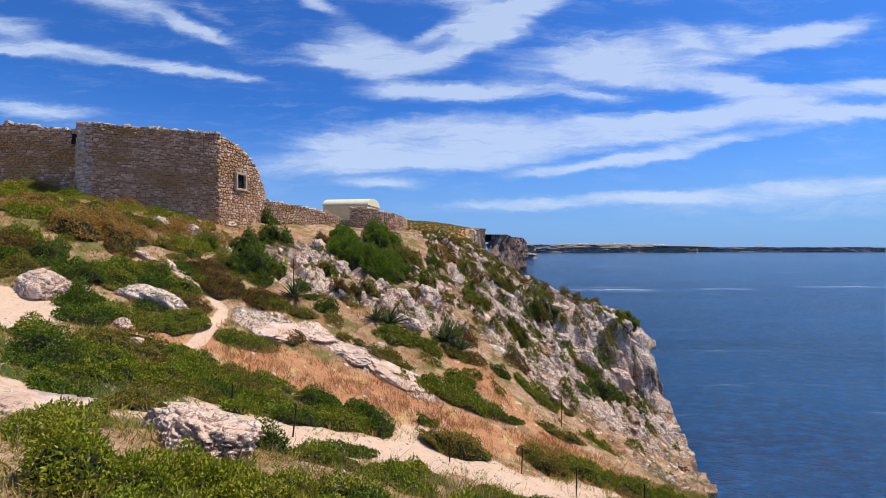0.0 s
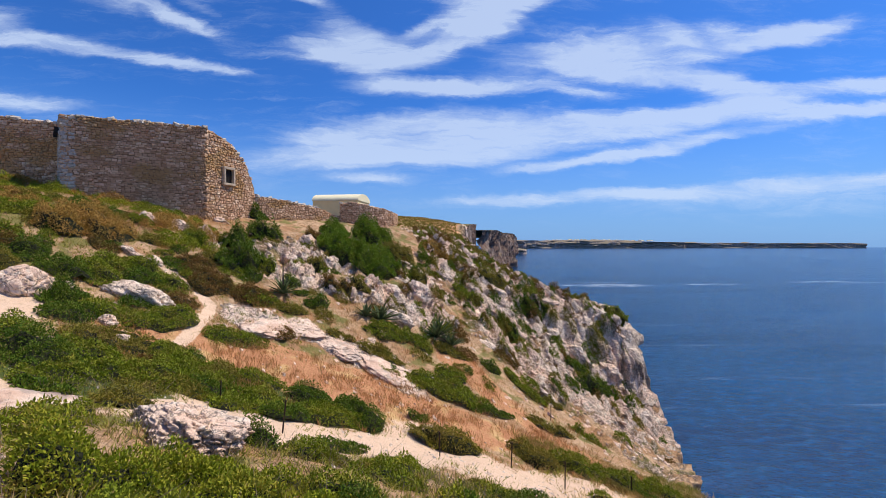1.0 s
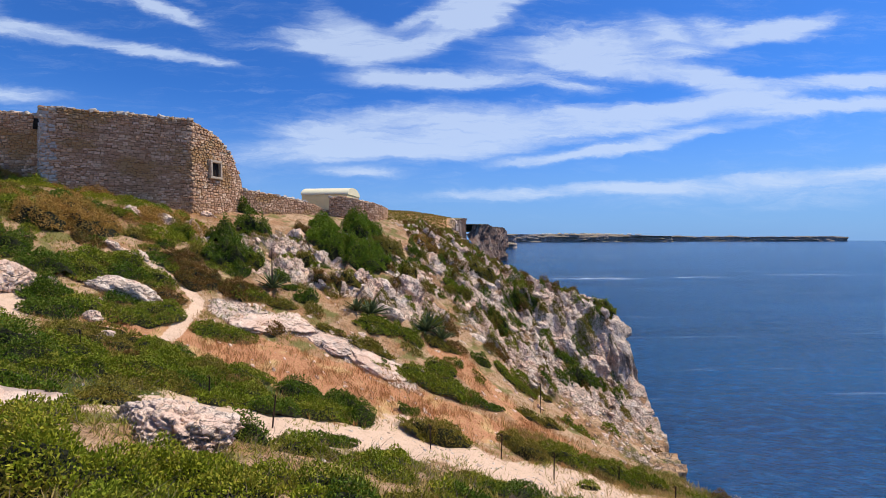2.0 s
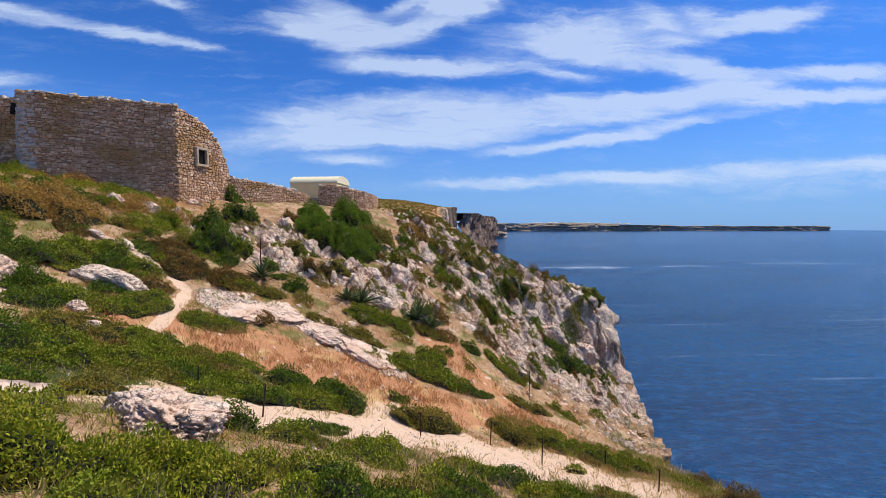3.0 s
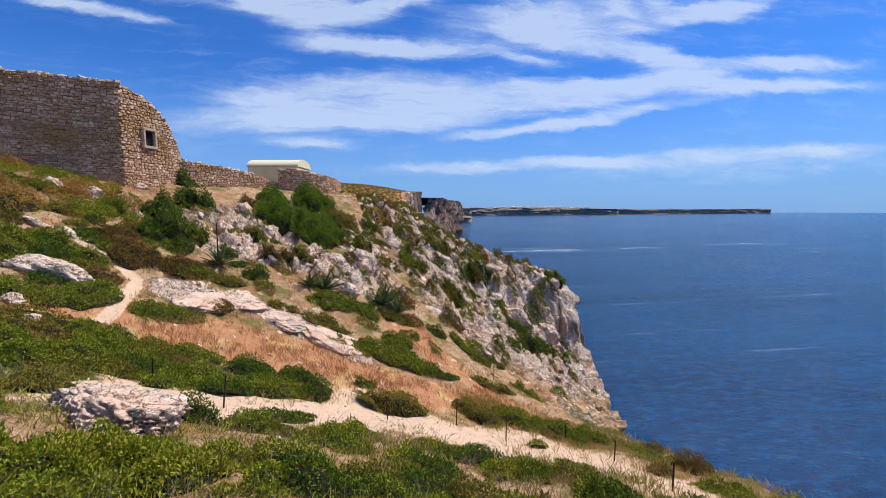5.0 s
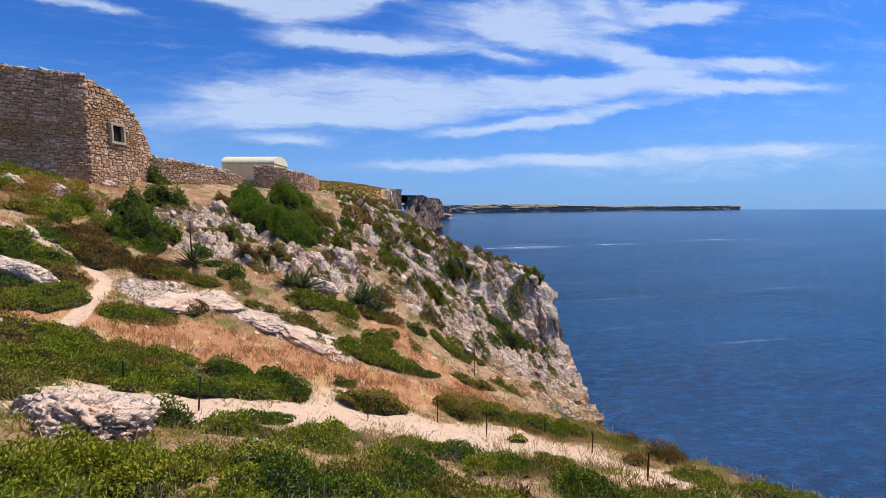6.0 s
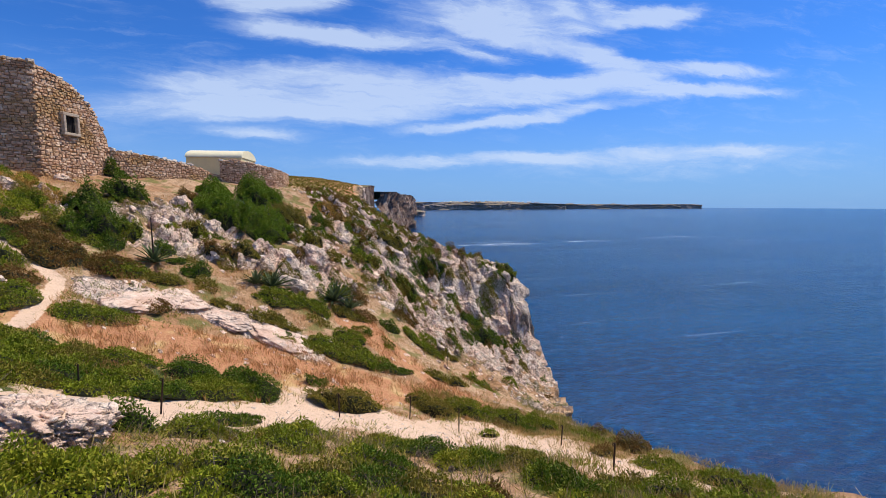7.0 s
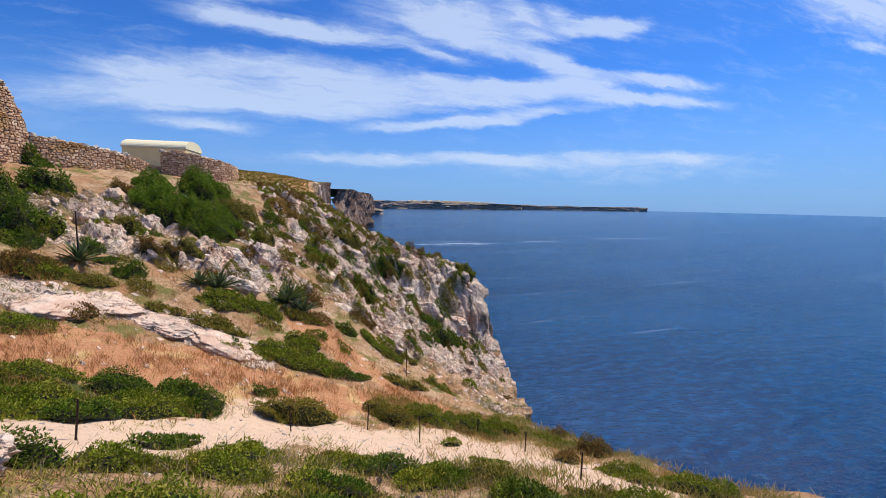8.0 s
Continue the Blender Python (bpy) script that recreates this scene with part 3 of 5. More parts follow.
# ---- the fort ----
def wall_run(name, mat, parent, line, tops, base, thick, label="", per=0.45):
    """A ruined wall along a broken line in the plan (its outer face), with an uneven top."""
    line = np.array(line, float)
    seg = np.concatenate([[0], np.cumsum(np.hypot(*(line[1:] - line[:-1]).T))])
    ts = np.unique(np.concatenate([np.arange(0, seg[-1], per), seg]))
    bm = bmesh.new()
    cols = []
    rnd = random.Random(len(name) + int(seg[-1] * 10))
    for t in ts:
        x, y, top = np.interp(t, seg, line[:, 0]), np.interp(t, seg, line[:, 1]), np.interp(t, seg, tops) + EYE
        k = min(max(int(np.searchsorted(seg, t, side="right")) - 1, 0), len(line) - 2)
        d = line[k + 1] - line[k]
        nx, ny = d[1] / np.hypot(*d), -d[0] / np.hypot(*d)
        j = rnd.uniform(-0.07, 0.07)
        cols.append([bm.verts.new(v) for v in ((x + nx * 0.1, y + ny * 0.1, base + EYE), (x, y, top + j), (x - nx * thick * 0.5, y - ny * thick * 0.5, top + j + 0.12), (x - nx * thick, y - ny * thick, top + rnd.uniform(-0.1, 0.05)), (x - nx * thick, y - ny * thick, base + EYE))])
    for a, b in zip(cols, cols[1:]):
        for q in range(4):
            bm.faces.new((a[q], b[q], b[q + 1], a[q + 1]))
    for c in (cols[0], cols[-1]):
        bm.faces.new(c)
    bmesh.ops.recalc_face_normals(bm, faces=bm.faces)
    return part(name, bm, mat, parent, label)


fort = empty("fort", (-20, 33, EYE + 2), "ruined clifftop fort of brown rubble stone with a battered corner", "fort")
fort.location = (0, 0, 0)
FACE_W = ((-25.2, 29.0), (-17.2, 32.0))
FACE_E = ((-17.2, 32.0), (-15.5, 36.5))
wall_run("west_wall", M["mortar"], fort, FACE_W, (8.5, 8.5), 0.0, 1.4)
wall_run("east_wall", M["mortar"], fort, [(-17.2, 32.0), (-17.03, 32.45), (-16.35, 34.25), (-15.84, 35.6), (-15.5, 36.5), (-15.45, 36.65)], (8.5, 8.4, 7.8, 6.5, 4.6, 3.6), 0.0, 1.3)
wall_run("return_wall", M["mortar"], fort, ((-26.4, 30.2), (-25.2, 29.0)), (8.5, 8.5), 1.0, 1.2)
wall_run("far_wall", M["mortar"], fort, ((-36.0, 29.4), (-33.0, 29.6), (-31.0, 29.8), (-26.3, 30.3)), (7.9, 7.9, 8.7, 8.2), 1.0, 1.2)
wall_run("curtain_wall", M["mortar"], fort, ((-15.6, 36.6), (-14.2, 38.0), (-11.0, 41.5), (-10.0, 42.6), (-9.3, 43.2)), (3.9, 3.75, 3.1, 2.6, 2.5), -0.5, 0.9)
wall_run("round_bastion", M["mortar"], fort, ((-9.6, 43.4), (-9.3, 42.4), (-8.2, 42.6), (-6.5, 43.3), (-5.2, 44.3), (-4.4, 45.5), (-4.1, 47.5)), (3.4, 3.8, 3.9, 3.6, 3.35, 3.1, 3.0), -0.5, 0.9)


# ---- vaulted house behind the wall ----
def vaulted_house():
    house = empty("vaulted_house", (-11.2, 51.5, EYE + 1.5), "small cream building with a pale barrel-vaulted roof", "building")
    house.rotation_euler = (0, 0, radians(-9))
    L, W, H, R = 2.75, 2.2, 3.25, 0.92
    bm = bmesh.new()
    bmesh.ops.create_cube(bm, size=1, matrix=Matrix.Translation((0, 0, H / 2)) @ Matrix.Diagonal((2 * L, 2 * W, H, 1)))
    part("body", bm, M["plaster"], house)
    bm = bmesh.new()
    rims = []
    for x in (-L - 0.08, L + 0.08):
        rims.append([bm.verts.new((x, -(W + 0.08) * math.cos(a * math.pi / 20), H + 0.004 + R * math.sin(a * math.pi / 20))) for a in range(21)])
    for a in range(20):
        bm.faces.new((rims[0][a], rims[1][a], rims[1][a + 1], rims[0][a + 1]))
    bm.faces.new(rims[0]), bm.faces.new(rims[1])
    bmesh.ops.recalc_face_normals(bm, faces=bm.faces)
    part("vaulted_roof", bm, M["vault"], house, "smooth pale barrel vault")


vaulted_house()


# ---- window in the fort ----
def fort_window():
    """A square window in the east face, with a dressed stone surround and an iron grille."""
    w = empty("window_1", (-16.49, 33.87, EYE + 5.15), "small barred square window with a dressed stone surround", "window", kind="structure")
    w.rotation_euler = (0, 0, math.atan2(4.5, 1.7))
    for name, sx, sz, x, z in (("lintel", 1.12, 0.2, 0, 0.64), ("window_sill", 1.16, 0.18, 0, -0.63), ("jamb", 0.17, 1.08, -0.46, 0), ("jamb", 0.17, 1.08, 0.46, 0)):
        bm = bmesh.new()
        bmesh.ops.create_cube(bm, size=1, matrix=Matrix.Translation((x, -0.14, z)) @ Matrix.Diagonal((sx, 0.36, sz, 1)))
        bmesh.ops.bevel(bm, geom=bm.edges[:], offset=0.025, segments=1, affect="EDGES")
        part(name, bm, M["dressed"], w)
    # near-black sheet: the shade inside the opening is put into its colour
    bm = bmesh.new()
    bmesh.ops.create_cube(bm, size=1, matrix=Matrix.Translation((0, -0.06, 0)) @ Matrix.Diagonal((0.75, 0.03, 1.08, 1)))
    part("pane", bm, M["dark"], w, "dark unlit opening")
    for k in range(4):
        bm = bmesh.new()
        bmesh.ops.create_cone(bm, segments=8, radius1=0.018, radius2=0.018, depth=1.07, cap_ends=True, matrix=Matrix.Translation((-0.225 + 0.15 * k, -0.14, 0)))
        part("bar", bm, M["rust"], w)


fort_window()


# ---- boulders and outcrops ----
def unit3(v):
    return v / np.linalg.norm(v, axis=1, keepdims=True)


def boulder(x, y, long, wide, high, turn, seed, label, sink=0.3, mat="rock", level=5):
    bm = bmesh.new()
    bmesh.ops.create_icosphere(bm, subdivisions=level, radius=1)
    co = np.array([v.co[:] for v in bm.verts])
    cut = np.random.RandomState(int(seed * 10))
    faces = unit3(cut.randn(26, 3) * np.array([1, 1, 1.3]))
    dist = 0.62 + 0.34 * cut.rand(26)
    facing = co @ faces.T
    r = np.min(np.where(facing > 0.15, dist / np.maximum(facing, 0.15), 9.0), axis=1)
    r = np.minimum(r, 1.15)
    r = r + 0.12 * fbm(co[:, 0] * 1.6 + seed, co[:, 1] * 1.6, co[:, 2] * 1.6, 4, 0.6)
    crease = np.abs(fbm(co[:, 0] * 2.6 + co[:, 2], co[:, 1] * 2.6 + seed, co[:, 2] * 2.2, 4, 0.62))
    r = r - 0.15 * (0.22 - np.minimum(crease, 0.22)) / 0.22 + 0.05 * fbm(co[:, 0] * 9, co[:, 1] * 9, co[:, 2] * 9 + seed, 3)
    co = co * r[:, None]
    for v, c in zip(bm.verts, co * np.array([long / 2, wide / 2, high])):
        v.co = c
    ob = mesh_object("boulder", bm, M[mat], None, True)
    e = 0.4
    gx = float(ground(x + e, y) - ground(x - e, y)) / (2 * e)
    gy = float(ground(x, y + e) - ground(x, y - e)) / (2 * e)
    tilt = Vector((0, 0, 1)).rotation_difference(Vector((-gx * 0.7, -gy * 0.7, 1)).normalized())
    ob.matrix_world = Matrix.Translation((x, y, float(rough_ground(np.array(x), np.array(y))) + high * (0.15 - sink))) @ tilt.to_matrix().to_4x4() @ pose(0, 0, 0, 0, 0, turn)
    return tagged(ob, label, "rock", "boulders on the slope")


boulder(-4.46, 7.87, 2.8, 2.1, 0.62, -24, 1.0, "big grey pitted limestone boulder beside the shrubs", 0.15, level=6)
boulder(-12.94, 18.43, 4.2, 1.8, 0.75, -4, 2.3, "long grey limestone ledge above a green mat", 0.15)
boulder(-15.00, 15.54, 1.9, 1.3, 0.8, 10, 3.1, "pale grey limestone outcrop among green shrubs", 0.05)
boulder(-14.49, 16.38, 1.2, 0.8, 0.5, 20, 3.9, "low pale limestone outcrop", 0.2)
boulder(-11.84, 15.38, 0.8, 0.6, 0.4, 0, 4.7, "small grey limestone rock in the herbs", 0.2)
boulder(-10.81, 14.67, 0.7, 0.5, 0.35, 30, 5.2, "small grey limestone rock in the herbs", 0.2)
boulder(-8.10, 20.02, 3.16, 3.31, 0.30, -25, 6.1, "pale pinkish limestone slab beside the footpath", 0.45, "slab")
boulder(-6.69, 21.12, 2.73, 2.27, 0.32, -15, 7.4, "pale limestone slab with a dark undercut", 0.45, "slab")
boulder(-4.84, 20.56, 3.16, 2.06, 0.24, -25, 8.2, "pale limestone slab on the dry slope", 0.45, "slab")
boulder(-2.59, 20.30, 3.74, 2.48, 0.27, -25, 9.5, "pale grey limestone slab on the dry slope", 0.45, "slab")
boulder(-12.69, 12.43, 2.99, 2.30, 0.26, 10, 11.5, "smooth pale sandy limestone slab", 0.3, "slab")
boulder(-7.44, 7.58, 2.99, 2.30, 0.32, -8, 12.5, "smooth pale sandy limestone slab", 0.3, "slab")
boulder(-7.58, 8.82, 1.15, 0.69, 0.22, 25, 13.5, "smooth pale sandy limestone slab", 0.2, "slab")
boulder(-16.77, 27.96, 1.8, 1.2, 0.7, 10, 14.5, "white limestone boulder below the fort wall", 0.2, level=5)
boulder(-18.48, 27.41, 1.5, 1.0, 0.7, 0, 15.5, "grey limestone boulder below the fort wall", 0.2, level=5)
boulder(-16.38, 32.41, 1.4, 0.9, 0.5, 0, 16.5, "limestone boulder at the foot of the fort", 0.2, level=5)
boulder(-16.16, 22.40, 2.0, 0.7, 0.35, -20, 17.5, "pale limestone ledge by the footpath", 0.2)
boulder(-14.45, 22.09, 1.6, 0.6, 0.3, -30, 18.5, "pale limestone ledge by the footpath", 0.2)
boulder(-9.84, 32.50, 1.8, 1.4, 1.0, 0, 19.5, "pinkish limestone outcrop below the wall", 0.2, level=5)
boulder(-7.65, 30.74, 1.6, 1.2, 0.9, 20, 20.5, "pinkish limestone outcrop below the wall", 0.2, level=5)
boulder(-9.85, 28.69, 1.5, 1.1, 0.8, -10, 21.5, "white limestone outcrop below the wall", 0.2, level=5)
boulder(-3.32, 29.22, 2.55, 1.7, 0.78, -20, 22.5, "grey fissured limestone outcrop under the shrubs", 0.42, level=5)
boulder(-0.98, 30.17, 2.21, 1.7, 0.72, -30, 23.5, "grey fissured limestone outcrop under the shrubs", 0.42, level=5)
boulder(-5.69, 29.23, 1.7, 1.02, 0.54, -10, 24.5, "limestone outcrop under the shrubs", 0.42, level=5)
boulder(-2.24, 25.81, 2.6, 1.2, 0.6, -30, 25.5, "pale pinkish limestone ledge below the agaves", 0.2, level=5)
boulder(3.30, 32.06, 1.87, 1.27, 0.6, -20, 26.5, "grey limestone crag on the sea slope", 0.42, level=5)
boulder(3.66, 28.14, 1.7, 1.19, 0.48, -30, 27.5, "grey limestone crag on the sea slope", 0.42, level=5)
boulder(6.41, 32.44, 2.04, 1.36, 0.66, -30, 28.5, "grey limestone crag on the sea slope", 0.42, level=5)
boulder(10.51, 35.94, 2.04, 1.53, 0.72, -30, 29.5, "grey limestone crag on the sea slope", 0.42, level=5)
boulder(7.30, 30.63, 1.36, 1.02, 0.48, -30, 30.5, "grey limestone crag on the sea slope", 0.42, level=5)
boulder(15.12, 38.39, 2.21, 1.7, 0.96, 0, 31.5, "pale limestone crag on the cliff edge", 0.42, level=5)
boulder(16.55, 38.09, 1.87, 1.7, 1.08, 0, 32.5, "pale limestone crag on the cliff edge", 0.42, level=5)
boulder(10.51, 37.70, 1.7, 1.19, 0.48, 0, 33.5, "limestone crag on the cliff edge", 0.42, level=5)
boulder(12.25, 35.32, 2.55, 1.7, 0.9, -30, 34.5, "dark fissured limestone crag above the sea", 0.42, level=5)
boulder(15.10, 35.26, 2.72, 1.87, 1.08, -30, 35.5, "dark fissured limestone crag above the sea", 0.42, level=5)
boulder(3.60, 40.33, 1.7, 1.27, 0.6, -20, 36.5, "grey limestone crag on the sea slope", 0.42, level=5)
boulder(0.76, 35.18, 1.87, 1.19, 0.54, -20, 37.5, "grey limestone crag on the sea slope", 0.42, level=5)
boulder(5.78, 36.86, 2.04, 1.27, 0.6, -20, 38.5, "grey limestone crag on the sea slope", 0.42, level=5)


def buttress(x, y, wide, low, high, seed, label):
    """A fluted, slightly overhanging mass of cliff rock, sunk into the face behind it."""
    a, h = np.meshgrid(np.linspace(-2.6, 2.6, 150), np.linspace(0, 1, 110), indexing="ij")
    r = wide * (0.80 + 0.25 * np.sin(h * 2.6) ** 2 - 0.55 * step(0.86, 1.0, h))
    r = r - 0.42 * (0.3 - np.minimum(np.abs(fbm(a * 2.4 + seed, h * 0.9, 3.0, 3, 0.6)), 0.3)) / 0.3
    r = r + 0.45 * fbm(a * 1.2, h * 2.0 + seed, 7.0, 3) + 0.16 * fbm(a * 7, h * 9, seed, 4, 0.65)
    top = low + (high - low) * h + 0.3 * fbm(a * 2, seed, 1.0, 3) * h
    shut = np.linspace(0.8, 0.0, 5)[None] * np.ones((150, 1))
    a, r = np.concatenate([a, a[:, -1:] + 0 * shut], 1), np.concatenate([r, r[:, -1:] * shut], 1)
    top = np.concatenate([top, top[:, -1:] + 0.5 * (1 - shut)], 1)
    me = grid_mesh("cliff_buttress", np.stack([r * np.sin(a), -r * np.cos(a), top], -1), [M["cliff"]])
    ob = new("cliff_buttress", me)
    ob.location = (x, y, EYE)
    return tagged(ob, label, "rock")


buttress(16.8, 37.3, 2.0, -19.0, -9.2, 2.0, "dark fluted limestone buttress standing over the sea")
buttress(19.4, 40.6, 1.9, -24.0, -13.5, 5.0, "dark fluted limestone buttress low on the sea cliff")


# ---- shrubs and grass ----
def leaf_build(a, b, c, dry=0.0):
    a, b, c = (tuple(0.87 * v for v in k) for k in (a, b, c))

    def build(n):
        p = place(n)
        r = n.add("ShaderNodeNewGeometry").outputs["Random Per Island"]
        col = n.mix(n.ramp(r, 0.05, 0.75), a, b)
        col = n.mix(n.ramp(n.noise(p, 1.6, 4, 0.6), 0.42, 0.62), col, n.mix(r, a, c))
        col = n.mix(n.ramp(r, 0.93, 1.0, 0, 0.8), col, (0.30, 0.22, 0.09))
        front = n.add("ShaderNodeBsdfPrincipled", {"Base Color": col, "Roughness": 0.55 + 0.4 * dry, "Specular IOR Level": 0.08 * (1 - dry)}).outputs[0]
        back = n.add("ShaderNodeBsdfTranslucent", {0: n.mix(0.5, (0, 0, 0), (0.25, 0.3, 0.03))})
        n.tree.links.new(col, back.inputs[0])
        return n.add("ShaderNodeMixShader", {0: 0.22, 1: front, 2: back.outputs[0]}).outputs[0]
    return build


LEAF = {
    "mat": material("mat_leaves", leaf_build((0.14, 0.19, 0.014), (0.30, 0.35, 0.028), (0.42, 0.38, 0.05))),
    "dark": material("dark_leaves", leaf_build((0.055, 0.11, 0.010), (0.15, 0.23, 0.022), (0.25, 0.29, 0.035))),
    "green": material("green_leaves", leaf_build((0.09, 0.17, 0.012), (0.21, 0.32, 0.025), (0.30, 0.36, 0.035))),
    "olive": material("olive_leaves", leaf_build((0.17, 0.165, 0.020), (0.33, 0.28, 0.042), (0.44, 0.32, 0.08))),
    "brown": material("brown_leaves", leaf_build((0.20, 0.105, 0.032), (0.31, 0.18, 0.058), (0.22, 0.19, 0.04), 0.6)),
    "gold": material("straw_leaves", leaf_build((0.44, 0.25, 0.060), (0.60, 0.36, 0.105), (0.50, 0.36, 0.09), 0.8)),
    "lush": material("lush_leaves", leaf_build((0.17, 0.23, 0.014), (0.40, 0.42, 0.032), (0.54, 0.46, 0.06))),
    "rust": material("rusty_grass", leaf_build((0.54, 0.25, 0.095), (0.66, 0.36, 0.15), (0.70, 0.48, 0.22), 1.0)),
    "straw": material("pale_grass", leaf_build((0.55, 0.39, 0.15), (0.68, 0.50, 0.22), (0.40, 0.34, 0.09), 1.0)),
    "herb": material("green_grass", leaf_build((0.19, 0.23, 0.025), (0.38, 0.37, 0.055), (0.56, 0.43, 0.13), 0.4)),
    "twig": material("grey_twigs", leaf_build((0.26, 0.19, 0.14), (0.38, 0.30, 0.22), (0.18, 0.15, 0.08), 1.0)),
    "agave": material("agave_leaves", leaf_build((0.07, 0.10, 0.045), (0.13, 0.17, 0.075), (0.18, 0.20, 0.06))),
    # near black: the deep shadow inside a shrub, as a colour
    "core": material("shrub_core_shade", plain_build((0.022, 0.024, 0.008), 1.0, 0.3, 9)),
}
rs = np.random.RandomState(11)


def blades(name, base, along, side, parent, mat, fold=None):
    """Many pointed leaves in one mesh: root, a vector along each leaf, and one across it."""
    n = len(base)
    v = np.stack([base, base + along * 0.5 + side, base + along, base + along * 0.5 - side], 1)
    me = bpy.data.meshes.new(name)
    me.vertices.add(4 * n)
    me.vertices.foreach_set("co", v.reshape(-1).astype(np.float32))
    me.loops.add(4 * n)
    me.loops.foreach_set("vertex_index", np.arange(4 * n, dtype=np.int32))
    me.polygons.add(n)
    me.polygons.foreach_set("loop_start", np.arange(0, 4 * n, 4, dtype=np.int32))
    me.materials.append(mat)
    me.update(calc_edges=True)
    ob = new(name, me)
    ob.parent = parent
    return ob


def unit(v):
    return v / np.maximum(np.linalg.norm(v, axis=-1, keepdims=True), 1e-6)


def mound(x, y, a, b, turn, high, seed, lumpy=1.0):
    """Footprint coordinates (unit disc) to world, and the height of a shrub's dome over the ground."""
    ca, sa = math.cos(radians(turn)), math.sin(radians(turn))

    def world_xy(u, v):
        return x + u * a * ca - v * b * sa, y + u * a * sa + v * b * ca

    def dome(u, v):
        wx, wy = world_xy(u, v)
        r = np.hypot(u, v) * (1.05 + 0.30 * fbm(wx * 1.1 + seed, wy * 1.1, 1.0, 4, 0.6))
        lump = 0.66 + 0.62 * lumpy * fbm(wx * 1.9, wy * 1.9 + seed, 4.0, 3, 0.6)
        return high * np.sqrt(np.clip(1 - r * r, 0, 1)) * np.clip(lump, 0.12, 1.6), r

    return world_xy, dome


def shrub(x, y, a, b, turn, high, kind, label, leaf=0.07, per=900, up=0.35, group="shrubs on the slope", heap=None, lumpy=1.0):
    """A shrub on the slope: half axes a and b in the plan, and its height."""
    seed = x * 1.7 + y * 0.9
    world_xy, dome = mound(x, y, a, b, turn, high, seed, lumpy)
    gz = lambda px, py: rough_ground(px, py)
    z0 = float(gz(np.array(x), np.array(y)))
    thing = None if heap is not None else empty("shrub", (x, y, z0), label, "shrub", group)
    # filler mound under the leaves, near black so its colour gives deep shadow
    rr, th = np.meshgrid(np.linspace(0.02, 0.95, 8), np.linspace(0, math.tau, 21), indexing="ij")
    u, v = rr * np.cos(th), rr * np.sin(th)
    wx, wy = world_xy(u, v)
    h, r = dome(u, v)
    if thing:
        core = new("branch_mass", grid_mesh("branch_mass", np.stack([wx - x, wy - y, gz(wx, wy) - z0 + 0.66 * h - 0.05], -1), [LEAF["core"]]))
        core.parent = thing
    n = int(per * math.pi * a * b * (1 + 0.6 * high / max(0.2, min(a, b))))
    n = max(250, min(n, 26000))
    q, t = np.sqrt(rs.rand(n)), rs.rand(n) * math.tau
    u, v = q * np.cos(t), q * np.sin(t)
    wx, wy = world_xy(u, v)
    h, r = dome(u, v)
    keep = r < 1.0
    u, v, wx, wy, h = u[keep], v[keep], wx[keep], wy[keep], h[keep]
    n = len(u)
    e = 0.05
    hx = (dome(u + e, v)[0] - dome(u - e, v)[0]) / (2 * e * a)
    hy = (dome(u, v + e)[0] - dome(u, v - e)[0]) / (2 * e * b)
    ca, sa = math.cos(radians(turn)), math.sin(radians(turn))
    out = unit(np.stack([-(hx * ca - hy * sa), -(hx * sa + hy * ca), np.ones(n)], -1))
    f = 1.06 - 0.45 * rs.rand(n) ** 1.5
    base = np.stack([wx - x, wy - y, gz(wx, wy) - z0 + h * f], -1)
    along = unit(rs.randn(n, 3) * 0.75 + out * 0.55 + np.array([0, 0, up])) * (leaf * (0.55 + 0.9 * rs.rand(n) + 0.9 * (rs.rand(n) > 0.94)))[:, None]
    side = unit(np.cross(along, unit(rs.randn(n, 3) + out * 0.3))) * (leaf * 0.24 * (0.7 + 0.6 * rs.rand(n)))[:, None]
    if thing is None:
        heap.append((base + np.array([x, y, z0]), along, side))
        return None
    blades("foliage", base, along, side, thing, LEAF[kind])
    return thing


def grass(name, xy, high, kind, label, per=5, lean=0.4, wide=0.006):
    """A stretch of loose grass: tufts at the given places."""
    n = len(xy) * per
    c = np.repeat(xy, per, 0) + rs.randn(n, 2) * 0.05
    base = np.concatenate([c, (rough_ground(c[:, 0], c[:, 1]) - 0.01)[:, None]], 1)
    along = np.stack([rs.randn(n) * lean, rs.randn(n) * lean, 0.8 + 0.4 * rs.rand(n)], -1) * (high * (0.5 + 0.8 * rs.rand(n)))[:, None]
    side = unit(np.cross(along, rs.randn(n, 3))) * wide
    ob = blades(name, base, along, side, None, LEAF[kind])
    return tagged(ob, label, "grass", kind="stuff")


def scatter(n, x0, x1, y0, y1, want, rim=0.6):
    """Random places in a stretch of the plan, kept where want(x, y, cover) is high."""
    p = np.stack([x0 + (x1 - x0) * rs.rand(n), y0 + (y1 - y0) * rs.rand(n)], -1)
    p = p[p[:, 0] < edge_x(p[:, 1]) - rim]
    return p[rs.rand(len(p)) < want(p[:, 0], p[:, 1], cover(p[:, 0], p[:, 1]))]


DENSE = "dense rounded green bush spilling down below the wall"
MAT, DARK, OLIVE = "low bright green cushion shrub spreading over the slope", "dense dark green bush rooted on the slope", "olive-green scrubby bush on dry ground"


